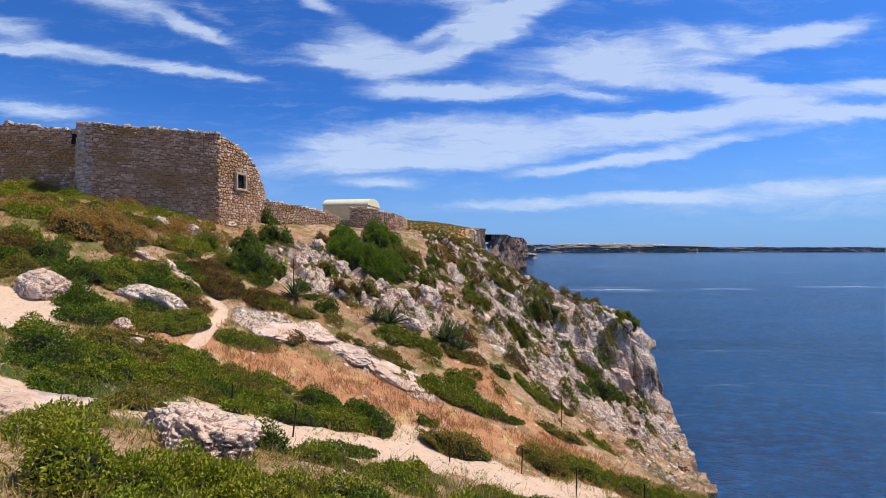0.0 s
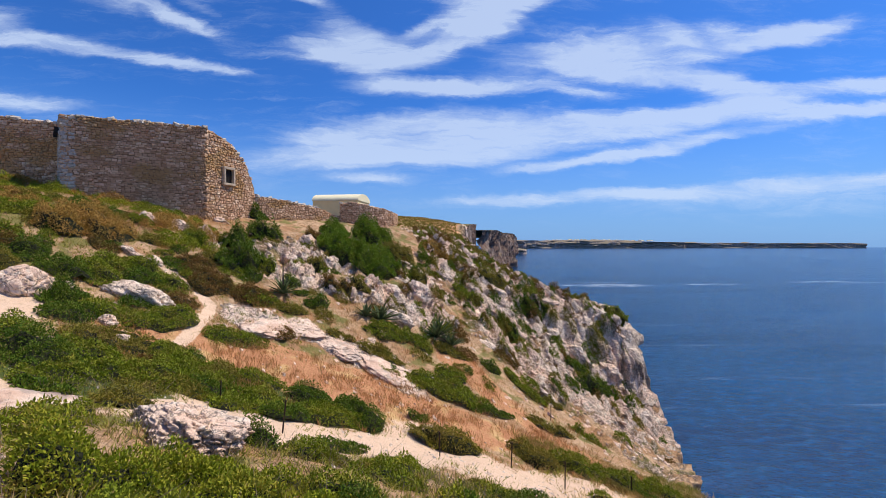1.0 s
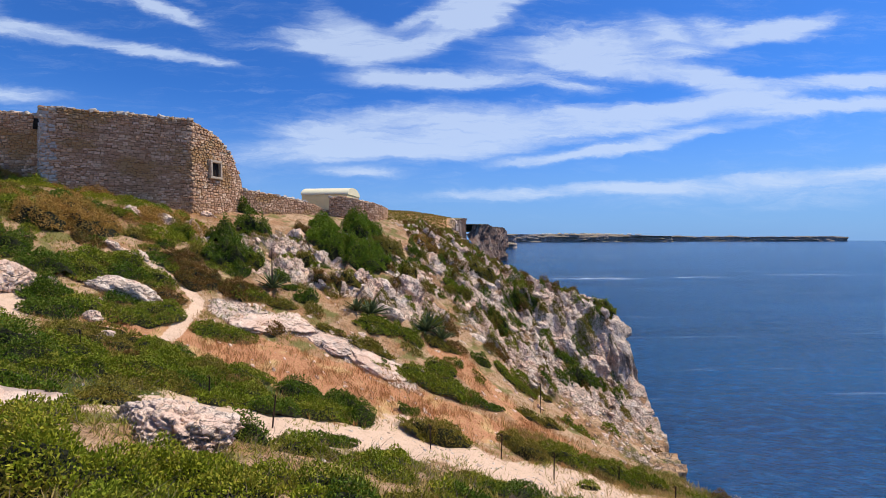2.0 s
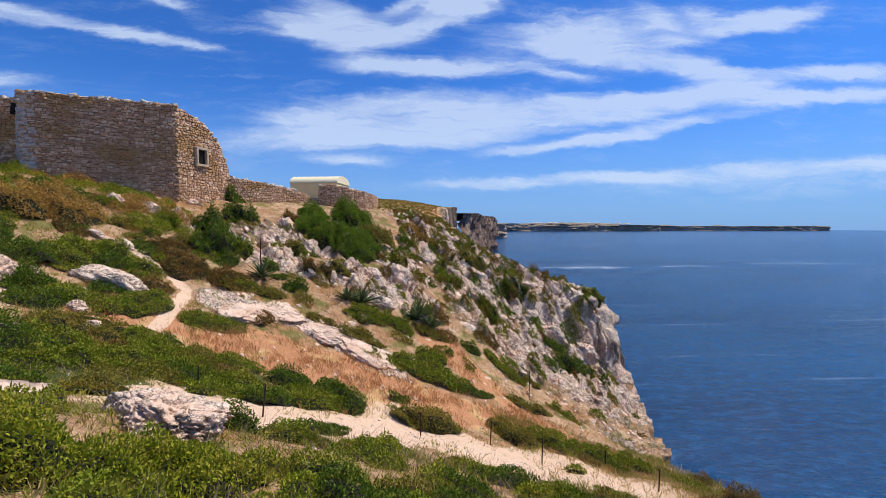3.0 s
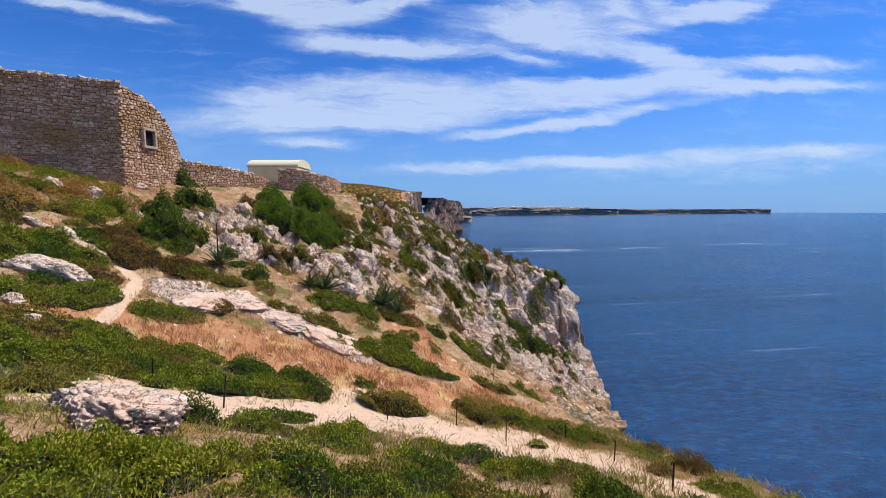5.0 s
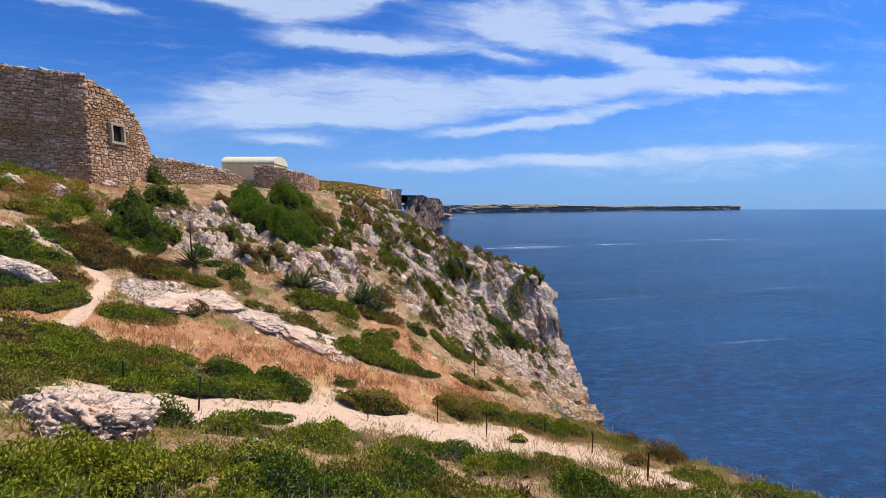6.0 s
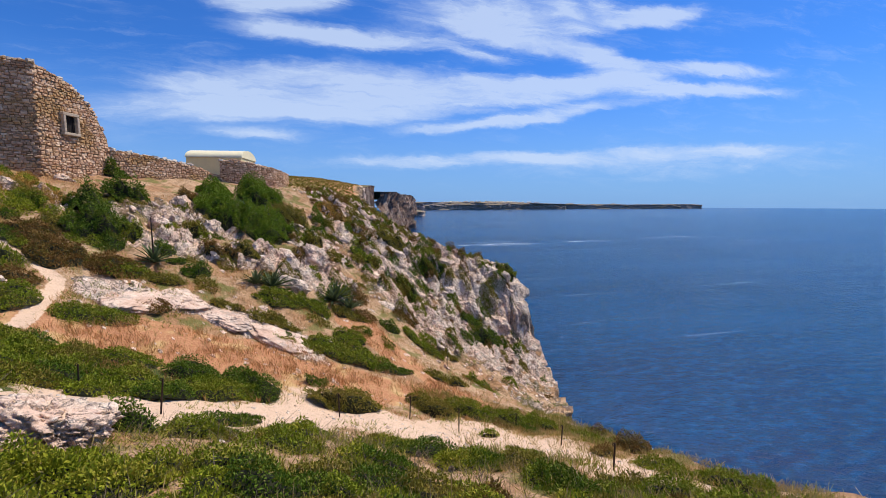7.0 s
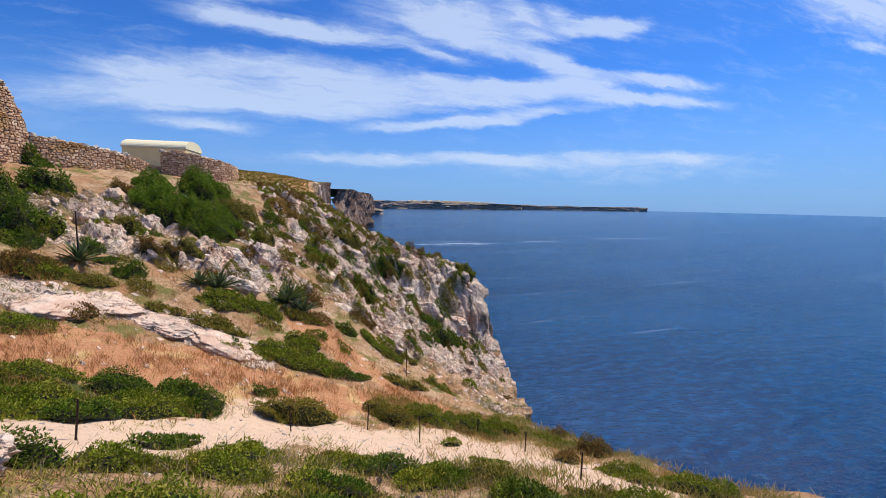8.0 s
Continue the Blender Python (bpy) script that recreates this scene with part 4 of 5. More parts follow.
shrub(-10.91, 17.10, 1.65, 1.0, 62, 0.42, "mat", MAT, 0.07, 1000)
shrub(-8.29, 17.74, 1.29, 0.8, 24, 0.4, "mat", MAT, 0.07, 1000)
shrub(-12.85, 15.03, 1.08, 0.9, 40, 0.5, "dark", DARK, 0.07, 1000)
shrub(-9.91, 10.55, 1.07, 1.1, 87, 0.7, "dark", DARK, 0.055, 1400)
shrub(-9.16, 11.30, 1.06, 1.1, 64, 0.55, "mat", MAT, 0.07, 1000)
shrub(-7.79, 12.09, 1.07, 1.0, 47, 0.5, "mat", MAT, 0.07, 1000)
shrub(-10.75, 14.07, 1.43, 1.2, 41, 0.45, "olive", OLIVE, 0.07, 1000)
shrub(-7.64, 14.06, 1.52, 0.8, -19, 0.4, "mat", MAT, 0.07, 1000)
shrub(-6.87, 9.35, 0.67, 0.55, 47, 0.5, "olive", OLIVE, 0.055, 1400)
shrub(-6.68, 7.62, 0.60, 0.35, 81, 0.4, "mat", MAT, 0.055, 1400)
shrub(-12.13, 12.40, 0.63, 0.8, 51, 0.5, "mat", MAT, 0.07, 1000)
shrub(-5.44, 12.31, 1.18, 0.9, 39, 0.45, "mat", MAT, 0.07, 1000)
shrub(-3.71, 13.80, 1.72, 0.7, 39, 0.45, "mat", MAT, 0.07, 1000)
shrub(-4.36, 12.48, 0.84, 0.45, 56, 0.55, "dark", DARK, 0.07, 1000)
shrub(-3.03, 15.25, 0.61, 0.4, 13, 0.5, "dark", DARK, 0.07, 1000)
shrub(-2.37, 11.08, 0.78, 0.45, 48, 0.35, "dark", DARK, 0.07, 1000)
shrub(-0.89, 9.79, 0.92, 0.55, 25, 0.4, "mat", MAT, 0.055, 1400)
shrub(-2.27, 8.32, 0.84, 0.5, 35, 0.35, "mat", MAT, 0.055, 1400)
shrub(-3.49, 8.39, 0.45, 0.3, -15, 0.6, "dark", DARK, 0.055, 1400)
shrub(0.40, 14.64, 1.36, 0.65, -10, 0.6, "olive", OLIVE, 0.07, 1000)
shrub(-0.57, 15.89, 0.42, 0.3, 9, 0.4, "dark", DARK, 0.07, 1000)
shrub(0.92, 20.09, 2.14, 1.0, -19, 0.5, "mat", MAT, 0.1, 600)
shrub(0.91, 21.82, 0.90, 0.8, -10, 0.5, "mat", MAT, 0.1, 600)
shrub(2.73, 19.36, 1.21, 0.4, 15, 0.35, "dark", DARK, 0.07, 1000)
shrub(3.75, 15.44, 1.22, 0.55, -45, 0.5, "olive", OLIVE, 0.07, 1000)
shrub(5.37, 15.25, 1.08, 0.6, -38, 0.55, "mat", MAT, 0.07, 1000)
shrub(7.08, 15.36, 1.19, 0.6, -27, 0.5, "mat", MAT, 0.07, 1000)
shrub(5.83, 20.38, 1.39, 0.45, -0, 0.4, "olive", OLIVE, 0.1, 600)
shrub(8.03, 21.52, 1.06, 0.4, -46, 0.4, "mat", MAT, 0.1, 600)
shrub(5.39, 24.61, 1.69, 0.55, -50, 0.45, "mat", MAT, 0.1, 600)
shrub(7.05, 24.42, 0.92, 0.4, -75, 0.35, "olive", OLIVE, 0.1, 600)
shrub(-2.13, 19.95, 1.09, 0.5, 3, 0.3, "mat", MAT, 0.07, 1000)
shrub(-6.75, 23.92, 0.78, 0.6, 23, 0.6, "dark", DARK, 0.1, 600)
shrub(-2.67, 23.61, 1.45, 0.8, 18, 0.5, "mat", MAT, 0.1, 600)
shrub(-1.10, 24.13, 1.13, 0.7, 4, 0.55, "mat", MAT, 0.1, 600)
shrub(-4.62, 21.51, 0.86, 0.4, 8, 0.3, "olive", OLIVE, 0.1, 600)
shrub(-2.73, 21.38, 1.31, 0.5, 1, 0.3, "olive", OLIVE, 0.1, 600)
shrub(1.04, 24.77, 1.32, 0.6, -6, 0.35, "olive", OLIVE, 0.1, 600)
shrub(-15.63, 18.27, 1.12, 1.0, 26, 0.8, "dark", DARK, 0.07, 1000)
shrub(-15.00, 20.64, 1.40, 0.8, 29, 0.6, "mat", MAT, 0.1, 600)
shrub(-17.59, 18.24, 0.93, 1.2, 18, 0.8, "dark", DARK, 0.07, 1000)
shrub(-19.63, 19.42, 0.80, 1.2, 54, 0.6, "mat", MAT, 0.07, 1000)
shrub(-22.13, 22.84, 1.15, 1.2, 47, 0.5, "mat", MAT, 0.1, 600)
shrub(-26.21, 25.78, 0.88, 1.2, 49, 0.5, "lush", MAT, 0.1, 600)
shrub(-16.95, 16.41, 0.52, 1.2, 12, 0.6, "olive", OLIVE, 0.07, 1000)
shrub(-14.02, 16.11, 0.81, 0.7, 35, 0.6, "dark", DARK, 0.07, 1000)
shrub(-19.42, 22.31, 1.26, 1.8, 71, 1.3, "gold", "dry straw-coloured bush below the fort wall", 0.1, 600)
shrub(-18.24, 23.48, 1.64, 1.6, 58, 1.3, "gold", "dry straw-coloured bush below the fort wall", 0.1, 600)
shrub(-11.69, 25.64, 1.43, 1.4, 7, 1.6, "dark", DARK, 0.1, 600)
shrub(-12.97, 27.92, 1.19, 1.1, 15, 1.4, "dark", DARK, 0.1, 600)
shrub(-10.62, 25.86, 0.98, 0.7, 8, 0.8, "mat", MAT, 0.1, 600)
shrub(-12.41, 30.98, 1.27, 1.2, 4, 1.9, "dark", DARK, 0.13, 420)
shrub(-15.09, 36.39, 0.84, 0.7, 15, 1.5, "dark", DARK, 0.13, 420)
shrub(-7.10, 32.72, 1.9, 1.9, 11, 2.3, "green", DENSE, 0.10, 800, lumpy=0.45)
shrub(-4.55, 32.16, 2.1, 1.9, -12, 2.1, "green", DENSE, 0.10, 800, lumpy=0.45)
shrub(-5.41, 37.18, 1.9, 1.9, 17, 2.5, "green", DENSE, 0.10, 800, lumpy=0.5)
shrub(-3.0, 34.9, 1.7, 1.3, -20, 1.4, "olive", OLIVE, 0.10, 700, lumpy=0.6)
shrub(-8.48, 36.11, 1.3, 1.2, 24, 1.5, "green", DENSE, 0.10, 800, lumpy=0.5)
shrub(-11.45, 21.78, 1.06, 1.1, 22, 0.8, "brown", "brown dry heath bush beside the footpath", 0.1, 600)
shrub(-9.62, 22.30, 1.14, 0.9, 10, 0.6, "brown", "brown dry heath bush beside the footpath", 0.1, 600)
shrub(-13.29, 23.77, 0.99, 0.8, 30, 0.6, "brown", "brown dry heath bush beside the footpath", 0.1, 600)
shrub(-16.23, 24.57, 0.85, 0.6, 28, 0.6, "olive", OLIVE, 0.1, 600)
shrub(-9.50, 33.62, 0.85, 0.7, -6, 0.9, "brown", "reddish brown dry bush under the wall", 0.13, 420)
shrub(-7.95, 28.81, 0.90, 0.7, 9, 0.9, "olive", OLIVE, 0.1, 600)
shrub(-6.12, 26.80, 1.04, 0.8, 4, 0.7, "brown", "brown dry bush among the rocks", 0.1, 600)
shrub(-4.79, 27.45, 0.76, 0.6, -17, 0.7, "olive", OLIVE, 0.1, 600)
shrub(-7.68, 22.37, 1.01, 0.5, 13, 0.3, "olive", OLIVE, 0.1, 600)
shrub(2.77, 33.77, 1.31, 0.8, -15, 0.6, "mat", MAT, 0.13, 420)
shrub(-1.24, 31.70, 0.81, 0.6, 15, 0.6, "olive", OLIVE, 0.13, 420)
shrub(5.50, 38.37, 1.73, 0.9, 4, 0.8, "olive", OLIVE, 0.13, 420)
shrub(5.87, 31.80, 1.14, 0.7, 20, 0.7, "dark", DARK, 0.13, 420)
shrub(12.56, 31.66, 2.81, 0.7, 37, 0.7, "dark", DARK, 0.13, 420)
shrub(11.45, 32.97, 1.26, 0.8, 21, 0.7, "dark", DARK, 0.13, 420)
shrub(16.93, 38.39, 1.17, 0.8, -3, 0.5, "mat", MAT, 0.13, 420)
shrub(8.83, 36.53, 1.38, 0.7, 15, 0.6, "dark", DARK, 0.13, 420)
shrub(3.41, 24.91, 0.65, 0.5, -3, 0.5, "dark", DARK, 0.1, 600)
shrub(0.32, 40.02, 1.78, 1.5, -6, 0.5, "gold", "dry straw-coloured scrub on the clifftop", 0.13, 420)
shrub(-4.14, 5.30, 0.91, 0.95, 43, 0.75, "lush", "lush yellow-green leafy bush near the boulder", 0.052, 2600, 0.9)
shrub(-5.71, 6.05, 0.56, 0.5, 65, 0.5, "lush", "lush yellow-green leafy bush near the boulder", 0.052, 2600, 0.9)
shrub(-3.60, 6.02, 0.78, 0.6, 28, 0.5, "lush", "lush yellow-green leafy bush near the boulder", 0.052, 2600, 0.9)
shrub(-3.38, 6.26, 0.57, 0.7, -12, 0.55, "lush", "lush yellow-green leafy bush near the boulder", 0.052, 2600, 0.9)
shrub(-2.33, 5.79, 0.76, 0.6, -16, 0.4, "lush", "lush yellow-green leafy bush near the boulder", 0.05, 2200, 0.8)
shrub(-1.25, 6.00, 0.83, 0.6, -16, 0.35, "mat", MAT, 0.055, 1400)
shrub(-0.76, 8.02, 0.77, 0.5, -25, 0.35, "mat", MAT, 0.055, 1400)
shrub(-1.81, 8.39, 0.66, 0.5, -13, 0.3, "olive", OLIVE, 0.055, 1400)
shrub(-2.71, 8.63, 0.58, 0.4, -18, 0.35, "mat", MAT, 0.055, 1400)
shrub(1.04, 7.57, 0.58, 0.5, -9, 0.5, "dark", DARK, 0.055, 1400)
shrub(1.58, 6.24, 0.64, 0.5, -32, 0.6, "olive", OLIVE, 0.055, 1400)
shrub(2.27, 5.66, 0.59, 0.4, -21, 0.45, "brown", "dry brown-green scrub by the path", 0.055, 1400)
shrub(3.98, 7.96, 0.60, 0.45, -58, 0.4, "olive", OLIVE, 0.055, 1400)
shrub(3.94, 6.38, 0.61, 0.45, -70, 0.5, "dark", DARK, 0.055, 1400)
shrub(5.19, 10.04, 0.64, 0.4, -41, 0.3, "mat", MAT, 0.055, 1400)
shrub(5.03, 12.41, 0.43, 0.3, -28, 0.25, "mat", MAT, 0.07, 1000)
shrub(7.77, 7.83, 1.02, 0.6, -88, 0.45, "mat", MAT, 0.055, 1400)
shrub(8.19, 6.35, 0.87, 0.6, -57, 0.35, "mat", MAT, 0.055, 1400)
shrub(9.40, 10.91, 0.90, 0.5, -102, 0.6, "brown", "dry brown-green scrub by the path", 0.055, 1400)
shrub(7.71, 9.99, 0.41, 0.3, -58, 0.35, "brown", "dry brown-green scrub by the path", 0.055, 1400)
shrub(9.16, 13.16, 1.20, 0.5, -71, 0.35, "mat", MAT, 0.07, 1000)
shrub(5.76, 5.58, 0.74, 0.5, -6, 0.35, "mat", MAT, 0.055, 1400)
shrub(5.36, 6.39, 0.48, 0.4, -78, 0.4, "olive", OLIVE, 0.055, 1400)
shrub(8.51, 15.04, 1.08, 0.45, -70, 0.45, "mat", MAT, 0.07, 1000)
shrub(0.22, 5.56, 0.53, 0.5, -14, 0.4, "mat", MAT, 0.055, 1400)
shrub(0.90, 5.40, 0.31, 0.4, -26, 0.4, "lush", MAT, 0.055, 1400)

# small shrubs dotted over the rocks above the sea
spots = scatter(1300, -4, 19, 20, 62, lambda x, y, c: np.minimum(c[0] * 1.3, 1) * 0.6 * (1 - 0.8 * step(7, 9, x) * step(33, 30, y)))
heaps = {"olive": [], "dark": [], "mat": [], "brown": []}
for k, (sx, sy) in enumerate(spots):
    size = 0.22 + 0.42 * rs.rand()
    kind = ("olive", "dark", "mat", "olive", "brown")[k % 5]
    shrub(float(sx), float(sy), size * 1.3, size, 180 * rs.rand(), 0.35 + 0.35 * rs.rand(), kind, "", 0.11, 520, heap=heaps[kind])
for kind, heap in heaps.items():
    tagged(blades("scrub", *(np.concatenate(v) for v in zip(*heap)), None, LEAF[kind]), "small tough " + kind + " scrub rooted between limestone rocks", "scrub", kind="stuff")

# low cushions that cover the slope near the path and up to the fort
def cushions(n, x0, x1, y0, y1, keep, kinds, size, leaf, per, label, joined=False):
    heaps = {k: [] for k in kinds}
    for k, (sx, sy) in enumerate(scatter(n, x0, x1, y0, y1, keep)):
        s, kind = size * (0.6 + 0.8 * rs.rand()), kinds[k % len(kinds)]
        shrub(float(sx), float(sy), s * 1.4, s, 180 * rs.rand(), s * (0.45 + 0.3 * rs.rand()), kind, label, leaf, per, group="low cushions on the slope", heap=heaps[kind] if joined else None)
    for kind, heap in heaps.items():
        if heap:
            tagged(blades("scrub", *(np.concatenate(v) for v in zip(*heap)), None, LEAF[kind]), label, "scrub", kind="stuff")



cushions(135, -9, 5, 3.8, 11.5, lambda x, y, c: (c[1] < 0.2) * (np.hypot(x + 4, y - 7) > 1.6) * 0.8, ("mat", "lush", "dark", "olive", "mat", "lush"), 0.42, 0.055, 1300, "low leafy cushion plant near the sandy path")
cushions(70, 3, 11, 4, 15, lambda x, y, c: (c[1] < 0.25) * 0.7, ("olive", "brown", "mat", "gold", "dark"), 0.38, 0.055, 1000, "low dry scrub cushion near the cliff edge")
cushions(120, -30, -7, 9, 27, lambda x, y, c: (c[1] < 0.3) * (c[2] < 0.5) * 0.75, ("mat", "dark", "olive", "mat", "brown", "dark"), 0.6, 0.085, 700, "low green scrub cushion on the upper slope")
cushions(55, -9.5, -2.5, 11.5, 15.2, lambda x, y, c: (c[1] < 0.3) * 0.9, ("mat", "mat", "olive", "dark"), 0.55, 0.065, 1000, "low green cushion plant above the sandy path")
cushions(90, -30, -13, 22, 31, lambda x, y, c: 0.85 * step(34.5, 32.0, y - 0.1 * x), ("lush", "gold", "olive", "mat", "lush", "gold"), 0.7, 0.085, 600, "low scrub cushions on the bank below the fort wall", True)
cushions(60, -12, 3, 22, 33, lambda x, y, c: 0.6 + 0 * x, ("olive", "dark", "mat", "brown", "olive"), 0.42, 0.10, 520, "small dry scrub bushes among pale rocks", True)

grass("dry_grass", scatter(30000, -20, 9, 13, 34, lambda x, y, c: np.maximum(c[2], 0.3 * (1 - c[0])) * (1 - c[1]) * step(-0.35, 0.25, fbm(x * 0.8, y * 0.8, 30.0, 3))), 0.24, "rust", "rust-coloured dry grass on the slope", 6, 0.35, 0.007)
grass("straw_grass", scatter(20000, -30, 11, 2, 34, lambda x, y, c: (1 - c[1]) * (1 - c[0]) * 0.5), 0.20, "straw", "pale straw grass between the shrubs", 5, 0.45, 0.006)
grass("herbs", scatter(24000, -16, 12, 1.5, 15, lambda x, y, c: (1 - c[1]) * 0.8 * (0.25 + 0.75 * step(4, 0, x))), 0.12, "herb", "short green and yellow herbs and grass", 6, 0.7, 0.008)
grass("edge_grass", scatter(9000, 3.5, 12, 2, 18, lambda x, y, c: (1 - 0.8 * c[1]) * 0.55, 0.1), 0.2, "straw", "pale dry grass along the cliff edge", 6, 0.5, 0.007)
grass("edge_herbs", scatter(8000, 3.5, 12, 2, 18, lambda x, y, c: (1 - c[1]) * 0.7 * step(0.0, 0.5, fbm(x * 0.7, y * 0.7, 40.0, 3)), 0.1), 0.22, "herb", "green herbs along the cliff edge", 7, 0.6, 0.010)
grass("hill_herbs", scatter(7000, -34, -6, 14, 30, lambda x, y, c: (1 - c[1]) * (1 - c[2]) * 0.6), 0.16, "herb", "short green and yellow herbs on the upper slope", 6, 0.6, 0.012)
grass("dead_twigs", scatter(1800, -9, 8, 3.5, 11, lambda x, y, c: (1 - c[1]) * 0.5), 0.30, "twig", "dead grey twigs among the herbs", 5, 0.7, 0.004)
grass("clifftop_scrub", scatter(9000, -30, 16, 46, 160, lambda x, y, c: np.full(len(x), 0.8)), 0.30, "olive", "olive scrub on the far clifftop", 6, 0.8, 0.06)
grass("clifftop_grass", scatter(9000, -30, 16, 46, 160, lambda x, y, c: step(-0.3, 0.4, fbm(x * 0.2, y * 0.2, 50.0, 3))), 0.26, "straw", "dry pale grass on the far clifftop", 6, 0.8, 0.05)


# ---- fence posts, agaves, small things ----
def post(x, y, high, lean):
    """A rusty iron fence rod with a bent eye at its top."""
    z = float(rough_ground(np.array(x), np.array(y)))
    thing = empty("fence_post", (x, y, z - 0.03), "thin rusty iron fence rod with a bent eye", "post", "fence posts along the sandy path")
    thing.rotation_euler = (radians(lean * 0.3), radians(lean), 0)
    bm = bmesh.new()
    bmesh.ops.create_cone(bm, segments=8, radius1=0.021, radius2=0.019, depth=high, cap_ends=True, matrix=Matrix.Translation((0, 0, high / 2)))
    part("rod", bm, M["rust"], thing)
    bm = bmesh.new()
    loops = []
    for k in range(11):
        a = math.tau * k / 11
        c, r = Vector((0.03 * math.cos(a), 0, 0.03 * math.sin(a))), 0.011
        loops.append([bm.verts.new(Vector((-0.03, 0, high - 0.02)) + c + Vector((math.cos(a) * r * math.cos(b), r * math.sin(b), math.sin(a) * r * math.cos(b)))) for b in (0, 1.57, 3.14, 4.71)])
    for k in range(11):
        for j in range(4):
            bm.faces.new((loops[k][j], loops[(k + 1) % 11][j], loops[(k + 1) % 11][(j + 1) % 4], loops[k][(j + 1) % 4]))
    part("eye", bm, M["rust"], thing)


def agave(x, y, size, count, stalk):
    """A rosette of stiff pointed leaves, some with an old flower stalk."""
    z = float(rough_ground(np.array(x), np.array(y)))
    thing = empty("agave", (x, y, z), "grey-green agave with stiff pointed leaves" + (" and a dry flower stalk" if stalk else ""), "agave", "agaves on the slope")
    rnd = random.Random(int(x * 100))
    for k in range(count):
        bm = bmesh.new()
        a, rise = rnd.uniform(0, math.tau), rnd.uniform(0.25, 1.35)
        length, wide = size * rnd.uniform(0.75, 1.1), size * 0.075
        prev = None
        for s in range(6):
            f = s / 5
            r = length * (f * math.cos(rise) + 0.12 * f * f)
            h = length * (f * math.sin(rise) - 0.16 * f * f)
            w = wide * (0.7 + 0.9 * f * (1 - f)) * (1 - f ** 3) + 0.002
            d, t = Vector((math.cos(a), math.sin(a), 0)), Vector((-math.sin(a), math.cos(a), 0))
            mid = d * r + Vector((0, 0, h))
            row = [bm.verts.new(mid - t * w + Vector((0, 0, 0.35 * w))), bm.verts.new(mid - Vector((0, 0, 0.25 * w))), bm.verts.new(mid + t * w + Vector((0, 0, 0.35 * w)))]
            if prev:
                for j in (0, 1):
                    bm.faces.new((prev[j], prev[j + 1], row[j + 1], row[j]))
            prev = row
        part("leaf", bm, LEAF["agave"], thing)
    if stalk:
        bm = bmesh.new()
        bmesh.ops.create_cone(bm, segments=7, radius1=0.045, radius2=0.02, depth=2.3, cap_ends=True, matrix=Matrix.Translation((0, 0, 1.15)))
        part("flower_stalk", bm, M["rust"], thing, "dry brown flower stalk")


def seed_head(x, y):
    """A dried round flower head on a thin stalk."""
    z = float(rough_ground(np.array(x), np.array(y)))
    thing = empty("dried_flower", (x, y, z), "dried round flower head on a thin pale stalk", "flower")
    bm = bmesh.new()
    bmesh.ops.create_cone(bm, segments=6, radius1=0.008, radius2=0.006, depth=0.6, cap_ends=True, matrix=Matrix.Translation((0, 0, 0.3)))
    part("stalk", bm, LEAF["straw"], thing)
    n = 160
    d = unit(rs.randn(n, 3))
    head = blades("flower_head", np.array([0, 0, 0.62]) + d * 0.015, d * 0.04, unit(np.cross(d, rs.randn(n, 3))) * 0.006, thing, LEAF["twig"])


def far_house(x, y, w, h, z):
    thing = empty("distant_house", (x, y, z), "tiny white house of a distant town", "house", "houses of the distant town")
    bm = bmesh.new()
    bmesh.ops.create_cube(bm, size=1, matrix=Matrix.Translation((0, 0, h / 2)) @ Matrix.Diagonal((w, 12, h, 1)))
    part("body", bm, M["white"], thing)
    bm = bmesh.new()
    bmesh.ops.create_cone(bm, segments=4, radius1=w * 0.74, radius2=w * 0.1, depth=2.5, cap_ends=True, matrix=Matrix.Translation((0, 0, h + 1.25)) @ Matrix.Diagonal((1, 14 / w, 1, 1)) @ pose(0, 0, 0, 0, 0, 45))
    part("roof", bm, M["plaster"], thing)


post(-3.70, 10.26, 0.86, 7)
post(0.21, 13.20, 0.82, -1)
post(2.65, 14.04, 0.91, 2)
post(4.15, 12.94, 0.91, 0)
post(6.94, 14.33, 0.70, 0)
post(7.02, 11.16, 0.70, 1)
post(6.30, 7.75, 0.70, 0)
# not a fence post: this tall rod stands in for a dry agave stalk
post(6.13, 21.53, 1.60, 0)
post(-6.19, 12.21, 0.70, 3)
post(-9.42, 11.84, 0.70, 0)
agave(-8.56, 23.98, 1.25, 34, True)
agave(-3.17, 24.91, 1.35, 40, False)
agave(-3.94, 24.46, 1.1, 32, False)
agave(0.21, 26.00, 1.5, 40, False)
agave(1.06, 25.35, 1.2, 32, False)
agave(-6.97, 40.01, 0.9, 24, False)
agave(-5.96, 38.71, 0.9, 24, False)
seed_head(1.69, 5.42)
seed_head(1.40, 6.38)
town = random.Random(3)
for k in range(46):
    far_house(820 + 17 * k + town.uniform(-12, 12), 2990 + town.uniform(-40, 40), town.uniform(7, 16), town.uniform(3, 6), 49 + 7 * math.exp(-((k - 17) / 14) ** 2) + town.uniform(-1, 1))


